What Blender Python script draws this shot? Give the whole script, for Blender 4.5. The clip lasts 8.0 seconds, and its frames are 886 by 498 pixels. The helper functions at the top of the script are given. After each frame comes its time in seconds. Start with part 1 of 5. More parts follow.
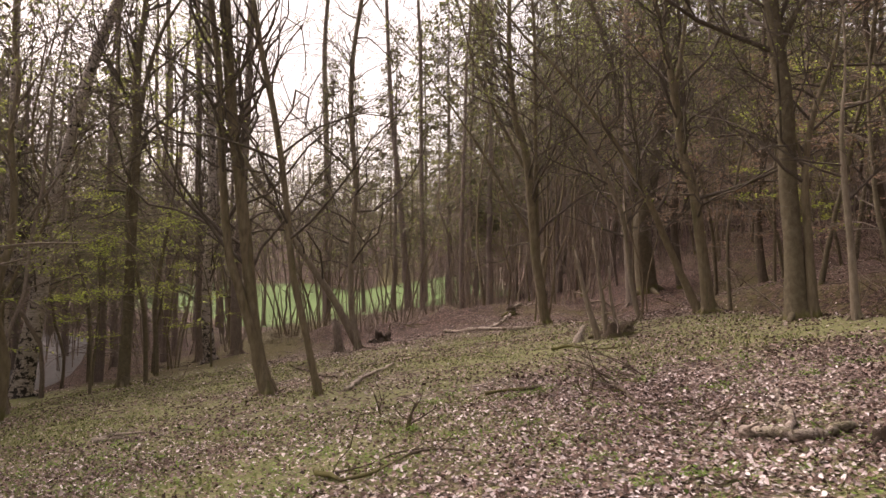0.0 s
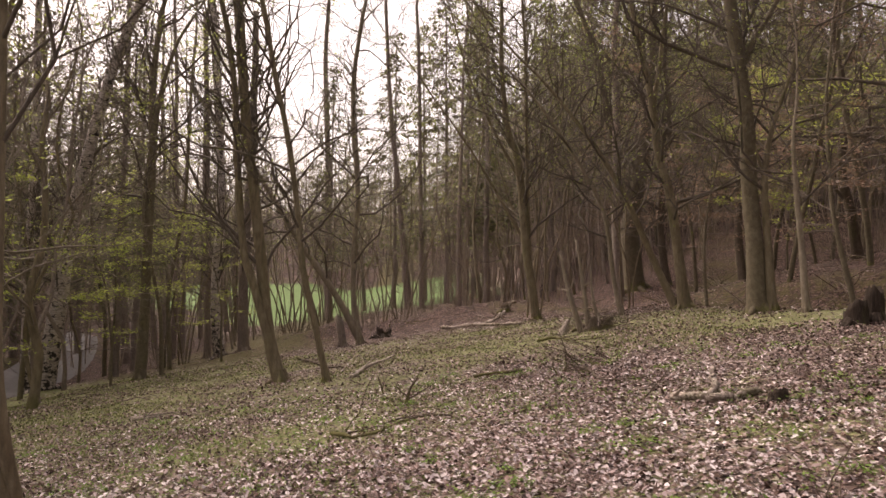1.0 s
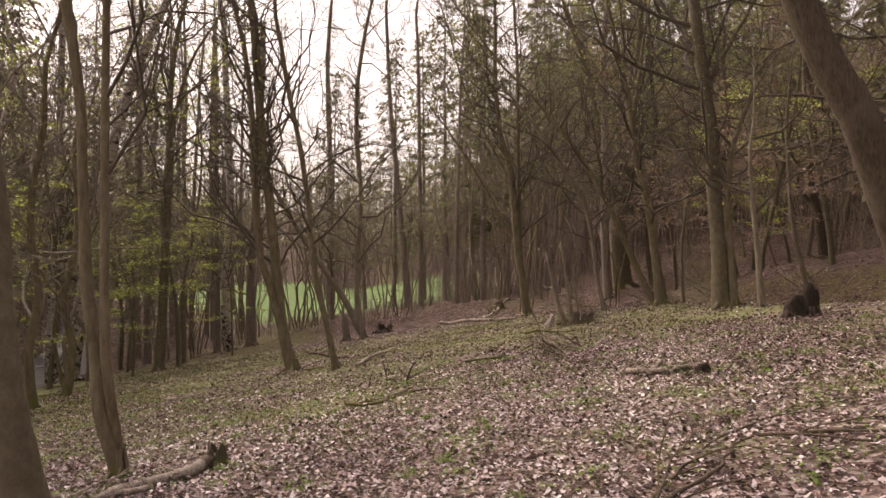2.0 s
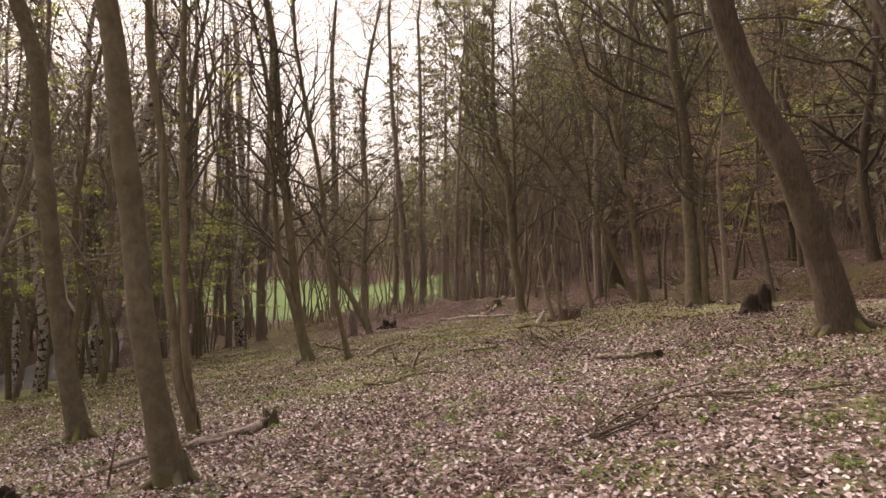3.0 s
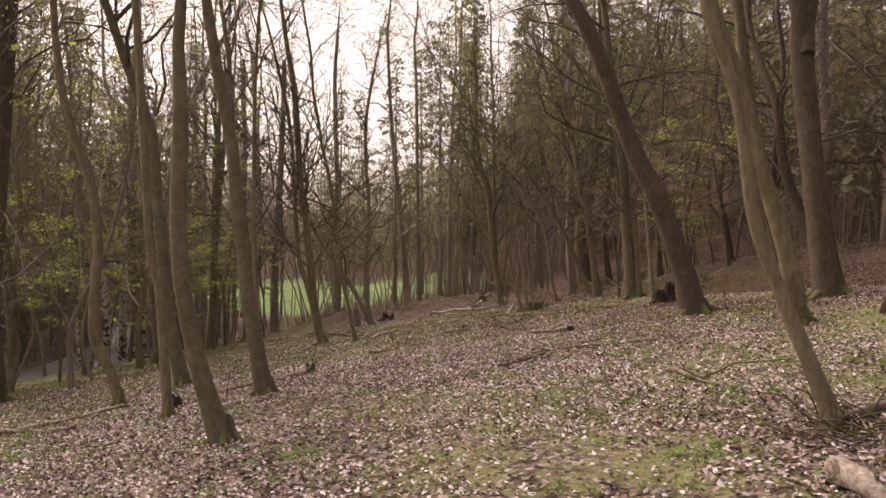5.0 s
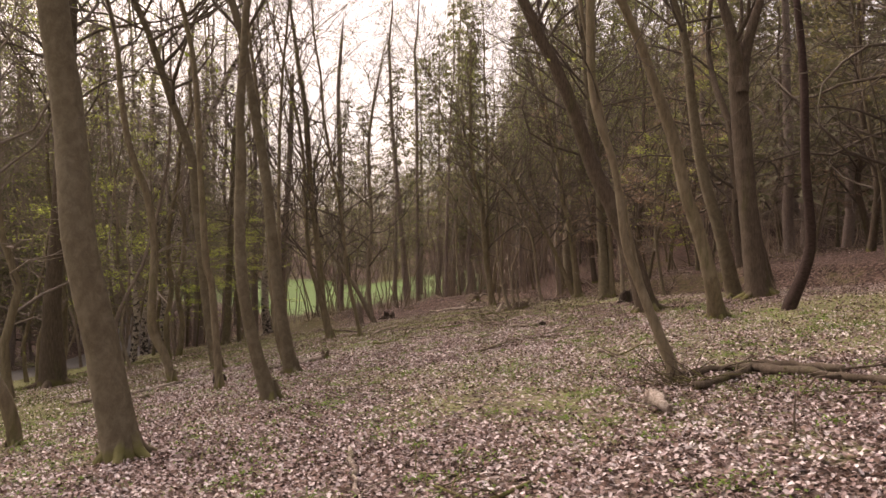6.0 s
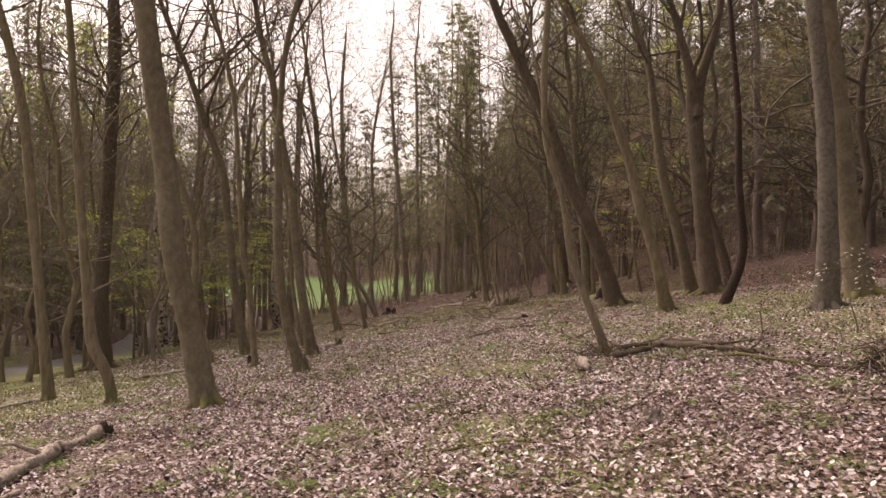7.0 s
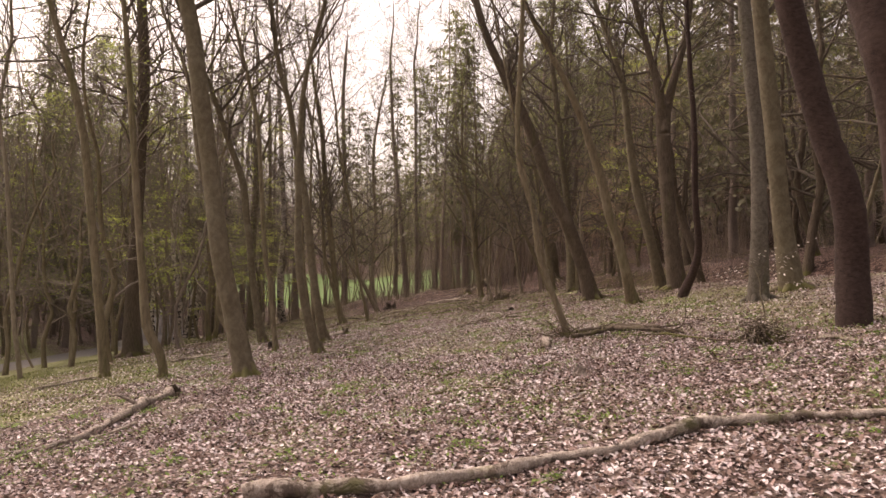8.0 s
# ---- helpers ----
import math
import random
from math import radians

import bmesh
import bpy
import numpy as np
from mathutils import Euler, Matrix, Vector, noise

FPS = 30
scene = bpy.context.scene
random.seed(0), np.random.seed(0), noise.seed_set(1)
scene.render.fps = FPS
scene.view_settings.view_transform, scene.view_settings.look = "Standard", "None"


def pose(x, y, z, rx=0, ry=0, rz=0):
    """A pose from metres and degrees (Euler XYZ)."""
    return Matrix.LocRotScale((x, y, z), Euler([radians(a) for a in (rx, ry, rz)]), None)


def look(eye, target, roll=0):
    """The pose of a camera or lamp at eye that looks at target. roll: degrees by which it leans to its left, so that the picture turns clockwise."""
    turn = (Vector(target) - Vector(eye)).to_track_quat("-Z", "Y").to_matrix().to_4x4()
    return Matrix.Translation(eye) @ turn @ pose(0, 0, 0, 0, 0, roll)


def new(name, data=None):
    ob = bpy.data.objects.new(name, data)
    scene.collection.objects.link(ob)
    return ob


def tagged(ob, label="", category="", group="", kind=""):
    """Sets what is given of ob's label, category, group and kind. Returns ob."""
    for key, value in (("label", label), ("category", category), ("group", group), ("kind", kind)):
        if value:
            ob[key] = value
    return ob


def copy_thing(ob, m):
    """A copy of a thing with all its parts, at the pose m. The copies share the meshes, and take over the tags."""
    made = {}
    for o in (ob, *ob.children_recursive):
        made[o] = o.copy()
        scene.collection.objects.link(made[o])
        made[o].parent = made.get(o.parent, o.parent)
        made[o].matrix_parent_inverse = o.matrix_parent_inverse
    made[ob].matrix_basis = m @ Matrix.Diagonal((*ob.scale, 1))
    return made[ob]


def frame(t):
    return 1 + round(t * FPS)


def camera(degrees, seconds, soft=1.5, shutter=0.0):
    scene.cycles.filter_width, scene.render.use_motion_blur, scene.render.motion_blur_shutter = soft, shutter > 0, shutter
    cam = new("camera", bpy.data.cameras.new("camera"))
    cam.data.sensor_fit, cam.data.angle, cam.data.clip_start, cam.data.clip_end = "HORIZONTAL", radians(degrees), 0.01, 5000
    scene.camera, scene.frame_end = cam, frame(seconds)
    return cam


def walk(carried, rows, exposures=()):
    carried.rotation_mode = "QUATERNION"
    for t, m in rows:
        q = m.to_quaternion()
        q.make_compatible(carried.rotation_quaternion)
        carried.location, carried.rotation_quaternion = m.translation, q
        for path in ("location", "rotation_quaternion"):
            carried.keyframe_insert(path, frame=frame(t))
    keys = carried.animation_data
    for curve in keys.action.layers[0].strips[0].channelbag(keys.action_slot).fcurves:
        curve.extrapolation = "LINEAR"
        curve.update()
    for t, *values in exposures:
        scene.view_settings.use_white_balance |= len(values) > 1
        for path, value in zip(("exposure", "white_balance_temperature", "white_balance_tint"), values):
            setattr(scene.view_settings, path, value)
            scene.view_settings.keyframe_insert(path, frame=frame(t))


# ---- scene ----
cam = camera(60.6, 8.0, soft=1.5)
METRES, EYE, TILT, LEAN, TURN = 24.0, 2.24, 2.0, 0.0, 0.0
ROWS = [
    (0.0, 0.0, 0.0, 0.0, 0.0, 0.0, -0.0),
    (0.5, 0.0025, -0.0387, 0.001, -0.02, 0.02, 0.07),
    (1.0, 0.0047, -0.0811, 0.0016, -0.02, -0.02, 0.16),
    (1.5, 0.0087, -0.1276, 0.0025, -0.04, -0.06, 0.21),
    (3.0, 0.006, -0.2816, 0.0118, -0.08, -0.25, 0.03),
    (3.5, 0.0041, -0.3387, 0.0147, -0.08, -0.33, 0.1),
    (4.0, 0.0108, -0.4026, 0.0172, -0.11, -0.34, 0.18),
    (4.5, 0.0196, -0.4721, 0.0203, -0.11, -0.4, 0.17),
    (6.0, 0.0363, -0.7027, 0.0343, -0.06, -0.35, -0.05),
    (6.5, 0.0407, -0.7823, 0.0387, -0.03, -0.42, -0.15),
    (7.0, 0.0426, -0.8587, 0.0423, -0.04, -0.5, -0.16),
    (7.5, 0.0444, -0.9303, 0.0449, -0.07, -0.58, -0.13),
    (8.0, 0.0487, -0.9964, 0.048, -0.11, -0.7, -0.19),
]
walk(cam, [(t, pose(0, 0, EYE, TILT, LEAN, TURN) @ pose(METRES * x, METRES * y, METRES * z, 90 + pitch, roll, yaw)) for t, x, y, z, yaw, pitch, roll in ROWS],
     exposures=[(0.0, 1.10, 7560, 25), (3.0, 1.06, 7900, 25), (8.0, 1.01, 7980, 26)])

# ---------------------------------------------------------------- light: overcast sky, weak veiled sun ahead
SUN_EL, SUN_AZ = radians(52), radians(-48)
world = bpy.data.worlds.new("overcast_sky")
scene.world = world
world.use_nodes = True
wn, wl = world.node_tree.nodes, world.node_tree.links
sky = wn.new("ShaderNodeTexSky")
sky.sky_type = "NISHITA"
sky.sun_disc = False
sky.sun_elevation, sky.sun_rotation = SUN_EL, SUN_AZ
sky.air_density, sky.dust_density, sky.ozone_density = 1.0, 6.0, 1.0
pale = wn.new("ShaderNodeHueSaturation")
pale.inputs["Saturation"].default_value = 0.3
wl.new(sky.outputs[0], pale.inputs["Color"])
wl.new(pale.outputs[0], wn["Background"].inputs["Color"])
wn["Background"].inputs["Strength"].default_value = 0.142
sun_data = bpy.data.lights.new("sun", "SUN")
sun_data.energy, sun_data.angle, sun_data.color = 0.65, radians(50), (1.0, 0.96, 0.9)
sun = new("sun", sun_data)
sun.matrix_world = look((0, 0, 40), (-40 * math.sin(SUN_AZ) / math.tan(SUN_EL), -40 * math.cos(SUN_AZ) / math.tan(SUN_EL), 0))


# ---------------------------------------------------------------- materials
def ramp(nt, stops, fac):
    n = nt.nodes.new("ShaderNodeValToRGB")
    e = n.color_ramp.elements
    while len(e) < len(stops):
        e.new(0.5)
    for el, (p, c) in zip(e, stops):
        el.position, el.color = p, (*c, 1)
    nt.links.new(fac, n.inputs["Fac"])
    return n.outputs["Color"]


def tex_noise(nt, vec, scale, detail=4.0, rough=0.6, distort=0.0):
    n = nt.nodes.new("ShaderNodeTexNoise")
    n.inputs["Scale"].default_value, n.inputs["Detail"].default_value = scale, detail
    n.inputs["Roughness"].default_value, n.inputs["Distortion"].default_value = rough, distort
    nt.links.new(vec, n.inputs["Vector"])
    return n.outputs["Fac"]


def mapped(nt, vec, scale):
    n = nt.nodes.new("ShaderNodeMapping")
    n.inputs["Scale"].default_value = scale
    nt.links.new(vec, n.inputs["Vector"])
    return n.outputs["Vector"]


def mix(nt, fac, a, b, mode="MIX"):
    n = nt.nodes.new("ShaderNodeMix")
    n.data_type, n.blend_type = "RGBA", mode
    for val, sock in ((fac, n.inputs["Factor"]), (a, n.inputs[6]), (b, n.inputs[7])):
        if isinstance(val, (int, float)):
            sock.default_value = val
        elif isinstance(val, tuple):
            sock.default_value = (*val, 1)
        else:
            nt.links.new(val, sock)
    return n.outputs[2]


def arith(nt, op, a, b, clamp=False):
    n = nt.nodes.new("ShaderNodeMath")
    n.operation, n.use_clamp = op, clamp
    for val, sock in ((a, n.inputs[0]), (b, n.inputs[1])):
        if isinstance(val, (int, float)):
            sock.default_value = val
        else:
            nt.links.new(val, sock)
    return n.outputs[0]


def step(nt, val, lo, hi):
    n = nt.nodes.new("ShaderNodeMapRange")
    n.interpolation_type = "SMOOTHSTEP"
    n.inputs["From Min"].default_value, n.inputs["From Max"].default_value = lo, hi
    nt.links.new(val, n.inputs["Value"])
    return n.outputs["Result"]


def bump(nt, bsdf, height, strength, distance):
    n = nt.nodes.new("ShaderNodeBump")
    n.inputs["Strength"].default_value, n.inputs["Distance"].default_value = strength, distance
    nt.links.new(height, n.inputs["Height"])
    nt.links.new(n.outputs["Normal"], bsdf.inputs["Normal"])


def material(name, rough=0.85):
    m = bpy.data.materials.new(name)
    m.use_nodes = True
    nt = m.node_tree
    b = nt.nodes["Principled BSDF"]
    b.inputs["Roughness"].default_value = rough
    b.inputs["Specular IOR Level"].default_value = 0.25
    return m, nt, b


def coords(nt, kind="Object"):
    return nt.nodes.new("ShaderNodeTexCoord").outputs[kind]


def rand_object(nt):
    return nt.nodes.new("ShaderNodeObjectInfo").outputs["Random"]


def rand_island(nt):
    return nt.nodes.new("ShaderNodeNewGeometry").outputs["Random Per Island"]


def bark(name, dark, mid, light, moss, moss_amount, fissure=(9, 9, 1.6), depth=0.012, foot_moss=False):
    """Bark with upright fissures, lichen blotches and a green algae film."""
    m, nt, b = material(name, 0.9)
    v = coords(nt)
    f = tex_noise(nt, mapped(nt, v, fissure), 2.2, 6, 0.65, 0.4)
    c = ramp(nt, [(0.25, dark), (0.5, mid), (0.78, light)], f)
    blotch = tex_noise(nt, v, 1.7, 5, 0.6)
    c = mix(nt, arith(nt, "MULTIPLY", step(nt, blotch, 0.52, 0.68), 0.5), c, light)
    algae = tex_noise(nt, mapped(nt, v, (1.5, 1.5, 0.35)), 1.3, 4, 0.65)
    c = mix(nt, arith(nt, "MULTIPLY", step(nt, algae, 0.62 - 0.3 * moss_amount, 0.85 - 0.25 * moss_amount), 0.35 + 0.4 * moss_amount), c, moss)
    if foot_moss:
        z = nt.nodes.new("ShaderNodeSeparateXYZ")
        nt.links.new(v, z.inputs[0])
        edge = arith(nt, "SUBTRACT", arith(nt, "ADD", z.outputs["Z"], arith(nt, "MULTIPLY", rand_object(nt), 0.4)), arith(nt, "MULTIPLY", blotch, 1.1))
        c = mix(nt, arith(nt, "SUBTRACT", 0.58, step(nt, edge, -0.45, 0.0), True), c, (0.15, 0.155, 0.035))
    grain = tex_noise(nt, v, 60, 3, 0.7)
    c = mix(nt, 0.25, c, ramp(nt, [(0.3, (0.25, 0.25, 0.25)), (0.7, (1, 1, 1))], grain), "MULTIPLY")
    nt.links.new(c, b.inputs["Base Color"])
    bump(nt, b, arith(nt, "ADD", f, arith(nt, "MULTIPLY", grain, 0.15)), 0.7, depth)
    return m


MOSS = (0.085, 0.1, 0.02)
M_BARK = {
    "beech": bark("beech_bark", (0.1, 0.081, 0.055), (0.152, 0.126, 0.084), (0.22, 0.189, 0.134), MOSS, 0.06, (4, 4, 3), 0.006, foot_moss=True),
    "hornbeam": bark("hornbeam_bark", (0.108, 0.084, 0.058), (0.188, 0.152, 0.1), (0.285, 0.238, 0.168), MOSS, 0.4, (6, 6, 1.5), 0.008, foot_moss=True),
    "oak": bark("oak_bark", (0.047, 0.035, 0.026), (0.105, 0.08, 0.058), (0.172, 0.138, 0.102), MOSS, 0.3, (12, 12, 2.2), 0.025, foot_moss=True),
    "alder": bark("alder_bark", (0.12, 0.096, 0.08), (0.225, 0.18, 0.15), (0.35, 0.292, 0.25), MOSS, 0.25, (12, 12, 2.5), 0.015),
    "hazel": bark("hazel_bark", (0.14, 0.11, 0.083), (0.235, 0.192, 0.145), (0.35, 0.3, 0.235), MOSS, 0.4, (6, 6, 2), 0.006),
    "larch": bark("larch_bark", (0.126, 0.0963, 0.0837), (0.22, 0.173, 0.151), (0.313, 0.251, 0.22), MOSS, 0.2, (10, 10, 2.5), 0.015),
    "spruce": bark("spruce_bark", (0.128, 0.102, 0.0905), (0.226, 0.181, 0.159), (0.339, 0.284, 0.247), MOSS, 0.15, (10, 10, 4), 0.012),
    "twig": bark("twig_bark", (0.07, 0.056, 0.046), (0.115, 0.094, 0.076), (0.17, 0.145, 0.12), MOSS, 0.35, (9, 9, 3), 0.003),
    # twig bark made paler, the haze over the wood behind put into its colour
    "hazy_twig": bark("hazy_twig_bark", (0.14, 0.112, 0.096), (0.225, 0.185, 0.156), (0.32, 0.275, 0.24), MOSS, 0.3, (9, 9, 3), 0.003),
    "rotten": bark("rotten_wood", (0.016, 0.011, 0.008), (0.042, 0.03, 0.022), (0.09, 0.068, 0.05), MOSS, 0.2, (9, 9, 2), 0.03),
}


def birch_bark(name, cut):
    m, nt, b = material(name, 0.7)
    v = coords(nt)
    band = tex_noise(nt, mapped(nt, v, (3, 3, 14)), 1.6, 5, 0.6)
    scar = tex_noise(nt, mapped(nt, v, (2.2, 2.2, 2.6)), 2.0, 5, 0.7, 0.6)
    z = nt.nodes.new("ShaderNodeSeparateXYZ")
    nt.links.new(v, z.inputs[0])
    foot = arith(nt, "MULTIPLY", arith(nt, "SUBTRACT", 1.0, step(nt, z.outputs["Z"], 0.3, 3.2)), 0.07)
    white = ramp(nt, [(0.3, (0.2, 0.16, 0.13)), (0.6, (0.5, 0.44, 0.4))], band)
    c = mix(nt, step(nt, arith(nt, "ADD", scar, foot), cut, cut + 0.07), white, (0.035, 0.028, 0.024))
    c = mix(nt, step(nt, band, 0.63, 0.7), c, (0.06, 0.05, 0.045))
    nt.links.new(c, b.inputs["Base Color"])
    bump(nt, b, arith(nt, "ADD", band, scar), 0.6, 0.012)
    return m


def dead_wood():
    """Barkless weathered wood, pale grey-brown, with remnants of dark bark, cracks and moss."""
    m, nt, b = material("dead_wood", 0.85)
    v = coords(nt)
    grain = tex_noise(nt, v, 22, 6, 0.75, 0.8)
    c = ramp(nt, [(0.3, (0.13, 0.1, 0.08)), (0.5, (0.34, 0.285, 0.24)), (0.7, (0.58, 0.52, 0.46))], grain)
    peel = tex_noise(nt, v, 3.2, 6, 0.7, 0.5)
    c = mix(nt, arith(nt, "MULTIPLY", step(nt, peel, 0.53, 0.58), 0.9), c, mix(nt, grain, (0.06, 0.043, 0.034), (0.2, 0.15, 0.12)))
    c = mix(nt, arith(nt, "MULTIPLY", step(nt, tex_noise(nt, v, 1.6, 5, 0.65), 0.56, 0.68), 0.55), c, MOSS)
    nt.links.new(c, b.inputs["Base Color"])
    bump(nt, b, arith(nt, "ADD", grain, arith(nt, "MULTIPLY", step(nt, peel, 0.52, 0.6), 0.8)), 0.8, 0.02)
    return m


M_BARK["dead"] = dead_wood()
# wild cherry bark, also put on two other trunks to paint them as shaded
M_BARK["cherry"] = bark("cherry_and_shaded_bark", (0.02, 0.012, 0.01), (0.048, 0.03, 0.025), (0.08, 0.053, 0.044), MOSS, 0.1, (5, 5, 8), 0.015)
M_BARK["silver_birch"] = birch_bark("birch_bark", 0.53)
M_BARK["aspen"] = bark("aspen_bark", (0.05, 0.042, 0.034), (0.13, 0.112, 0.09), (0.2, 0.175, 0.145), MOSS, 0.3, (5, 5, 5), 0.01)


BLEACHED = [(0.0, (0.055, 0.038, 0.032)), (0.22, (0.18, 0.119, 0.09)), (0.42, (0.36, 0.267, 0.23)), (0.66, (0.53, 0.445, 0.43)), (0.84, (0.78, 0.73, 0.71)), (1.0, (0.9, 0.87, 0.86))]
# damp leaves; the same dark tones stand for shade under the crowns
DAMP_SHADED = [(0.0, (0.055, 0.038, 0.03)), (0.3, (0.14, 0.098, 0.08)), (0.6, (0.25, 0.185, 0.158)), (0.85, (0.4, 0.325, 0.29)), (1.0, (0.6, 0.53, 0.5))]


def litter_material(name, tones):
    """Old beech and oak leaves, one tone to a leaf."""
    m, nt, b = material(name, 0.75)
    c = ramp(nt, tones, rand_island(nt))
    vein = tex_noise(nt, coords(nt), 70, 3, 0.6)
    c = mix(nt, 0.4, c, ramp(nt, [(0.3, (0.5, 0.45, 0.44)), (0.65, (1, 1, 1))], vein), "MULTIPLY")
    wet = tex_noise(nt, coords(nt), 0.55, 5, 0.65)
    c = mix(nt, 0.8, c, ramp(nt, [(0.36, (0.55, 0.47, 0.48)), (0.5, (0.87, 0.81, 0.83)), (0.64, (1, 0.97, 0.99))], wet), "MULTIPLY")
    nt.links.new(c, b.inputs["Base Color"])
    bump(nt, b, vein, 0.4, 0.004)
    return m


def ground_material():
    """Soil under rotting leaves, with moss and short grass in patches; leaf-sized cells carry the litter to the distance."""
    m, nt, b = material("forest_floor", 0.92)
    v = coords(nt)
    warp = nt.nodes.new("ShaderNodeTexNoise")
    warp.inputs["Scale"].default_value = 9
    nt.links.new(v, warp.inputs["Vector"])
    vv = nt.nodes.new("ShaderNodeVectorMath")
    vv.operation = "MULTIPLY_ADD"
    vv.inputs[1].default_value = (0.1, 0.1, 0.1)
    nt.links.new(warp.outputs["Color"], vv.inputs[0])
    nt.links.new(v, vv.inputs[2])
    vo = nt.nodes.new("ShaderNodeTexVoronoi")
    vo.inputs["Scale"].default_value = 15
    nt.links.new(vv.outputs[0], vo.inputs["Vector"])
    g = nt.nodes.new("ShaderNodeSeparateColor")
    nt.links.new(vo.outputs["Color"], g.inputs[0])
    c = ramp(nt, [(0.0, (0.03, 0.02, 0.016)), (0.3, (0.09, 0.058, 0.047)), (0.6, (0.19, 0.133, 0.112)), (0.85, (0.38, 0.31, 0.28)), (1.0, (0.54, 0.47, 0.44))], g.outputs[0])
    c = mix(nt, 0.5, c, ramp(nt, [(0.36, (0.3, 0.27, 0.25)), (0.6, (1, 1, 1))], tex_noise(nt, v, 0.9, 6, 0.7)), "MULTIPLY")
    c = mix(nt, 0.6, c, ramp(nt, [(0.3, (0.4, 0.36, 0.34)), (0.7, (1, 1, 1))], tex_noise(nt, v, 28, 4, 0.7)), "MULTIPLY")
    big = tex_noise(nt, v, 0.15, 5, 0.62)
    fine = tex_noise(nt, v, 3.5, 5, 0.7)
    green = ramp(nt, [(0.3, (0.095, 0.106, 0.04)), (0.7, (0.25, 0.268, 0.108))], tex_noise(nt, v, 40, 3, 0.7))
    p = nt.nodes.new("ShaderNodeSeparateXYZ")
    nt.links.new(v, p.inputs[0])
    moss = nt.nodes.new("ShaderNodeAttribute")
    moss.attribute_name = "moss"
    where = arith(nt, "ADD", arith(nt, "ADD", big, arith(nt, "MULTIPLY", fine, 0.7)), arith(nt, "MULTIPLY", moss.outputs["Fac"], 0.24))
    c = mix(nt, arith(nt, "MULTIPLY", step(nt, where, 0.86, 1.02), 0.8), c, green)
    # red-brown leaves on the bank behind the crest, darkened further for the shade there
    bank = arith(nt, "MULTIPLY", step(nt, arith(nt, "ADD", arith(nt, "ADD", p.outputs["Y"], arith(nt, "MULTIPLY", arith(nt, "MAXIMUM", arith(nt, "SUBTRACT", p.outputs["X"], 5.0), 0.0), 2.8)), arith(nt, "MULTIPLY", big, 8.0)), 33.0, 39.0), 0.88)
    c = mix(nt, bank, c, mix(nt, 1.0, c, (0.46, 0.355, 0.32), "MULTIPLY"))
    # meadow beyond the wood
    grass = ramp(nt, [(0.3, (0.062, 0.115, 0.032)), (0.7, (0.105, 0.172, 0.052))], tex_noise(nt, v, 0.6, 5, 0.7))
    edge = arith(nt, "ADD", arith(nt, "ADD", p.outputs["Y"], arith(nt, "MULTIPLY", p.outputs["X"], 0.65)), arith(nt, "MULTIPLY", tex_noise(nt, v, 0.15, 3), 5.0))
    meadow = arith(nt, "MULTIPLY", step(nt, edge, 74.0, 76.0), arith(nt, "SUBTRACT", 1.0, step(nt, p.outputs["Y"], 178.0, 182.0)))
    meadow = arith(nt, "MULTIPLY", meadow, arith(nt, "SUBTRACT", 1.0, step(nt, arith(nt, "SUBTRACT", p.outputs["X"], arith(nt, "MULTIPLY", p.outputs["Y"], 0.02)), 2.0, 7.0)))
    meadow = arith(nt, "MULTIPLY", meadow, step(nt, arith(nt, "ADD", p.outputs["X"], arith(nt, "MULTIPLY", p.outputs["Y"], 0.4)), -4.0, 2.0))
    c = mix(nt, meadow, c, grass)
    nt.links.new(c, b.inputs["Base Color"])
    bump(nt, b, arith(nt, "ADD", vo.outputs["Distance"], fine), 0.8, 0.03)
    return m


def leaf_material(name, lo, hi, glow=0.25):
    m, nt, b = material(name, 0.6)
    c = ramp(nt, [(0.0, lo), (1.0, hi)], rand_island(nt))
    nt.links.new(c, b.inputs["Base Color"])
    t = nt.nodes.new("ShaderNodeBsdfTranslucent")
    nt.links.new(c, t.inputs["Color"])
    mx = nt.nodes.new("ShaderNodeMixShader")
    mx.inputs[0].default_value = glow
    nt.links.new(b.outputs[0], mx.inputs[1])
    nt.links.new(t.outputs[0], mx.inputs[2])
    nt.links.new(mx.outputs[0], nt.nodes["Material Output"].inputs["Surface"])
    return m


M_LITTER, M_DAMP_SHADED, M_GROUND = litter_material("fallen_leaves", BLEACHED), litter_material("damp_shaded_leaves", DAMP_SHADED), ground_material()
M_SPRING = leaf_material("spring_leaves", (0.2, 0.26, 0.05), (0.36, 0.42, 0.12), 0.6)
M_NEEDLE = leaf_material("needles", (0.12, 0.117, 0.07), (0.21, 0.198, 0.13), 0.45)
M_OLIVE = leaf_material("olive_needles", (0.15, 0.16, 0.07), (0.31, 0.32, 0.15), 0.45)
M_LARCH = leaf_material("larch_needles", (0.08, 0.1, 0.03), (0.17, 0.19, 0.06), 0.4)
M_YOUNG = leaf_material("young_beech_leaves", (0.3, 0.37, 0.07), (0.5, 0.56, 0.15), 0.6)
M_GRASS = leaf_material("grass_blades", (0.11, 0.125, 0.048), (0.25, 0.265, 0.115), 0.4)
M_HERB = leaf_material("herb_leaves", (0.09, 0.15, 0.03), (0.22, 0.33, 0.075), 0.4)
M_BUD = leaf_material("budding_leaves", (0.17, 0.155, 0.065), (0.31, 0.275, 0.12), 0.5)
M_RUST = leaf_material("rust_brown_leaves", (0.2, 0.13, 0.09), (0.36, 0.25, 0.18), 0.4)
M_DRYLEAF = leaf_material("withered_beech_leaves", (0.5, 0.43, 0.38), (0.85, 0.8, 0.76), 0.3)
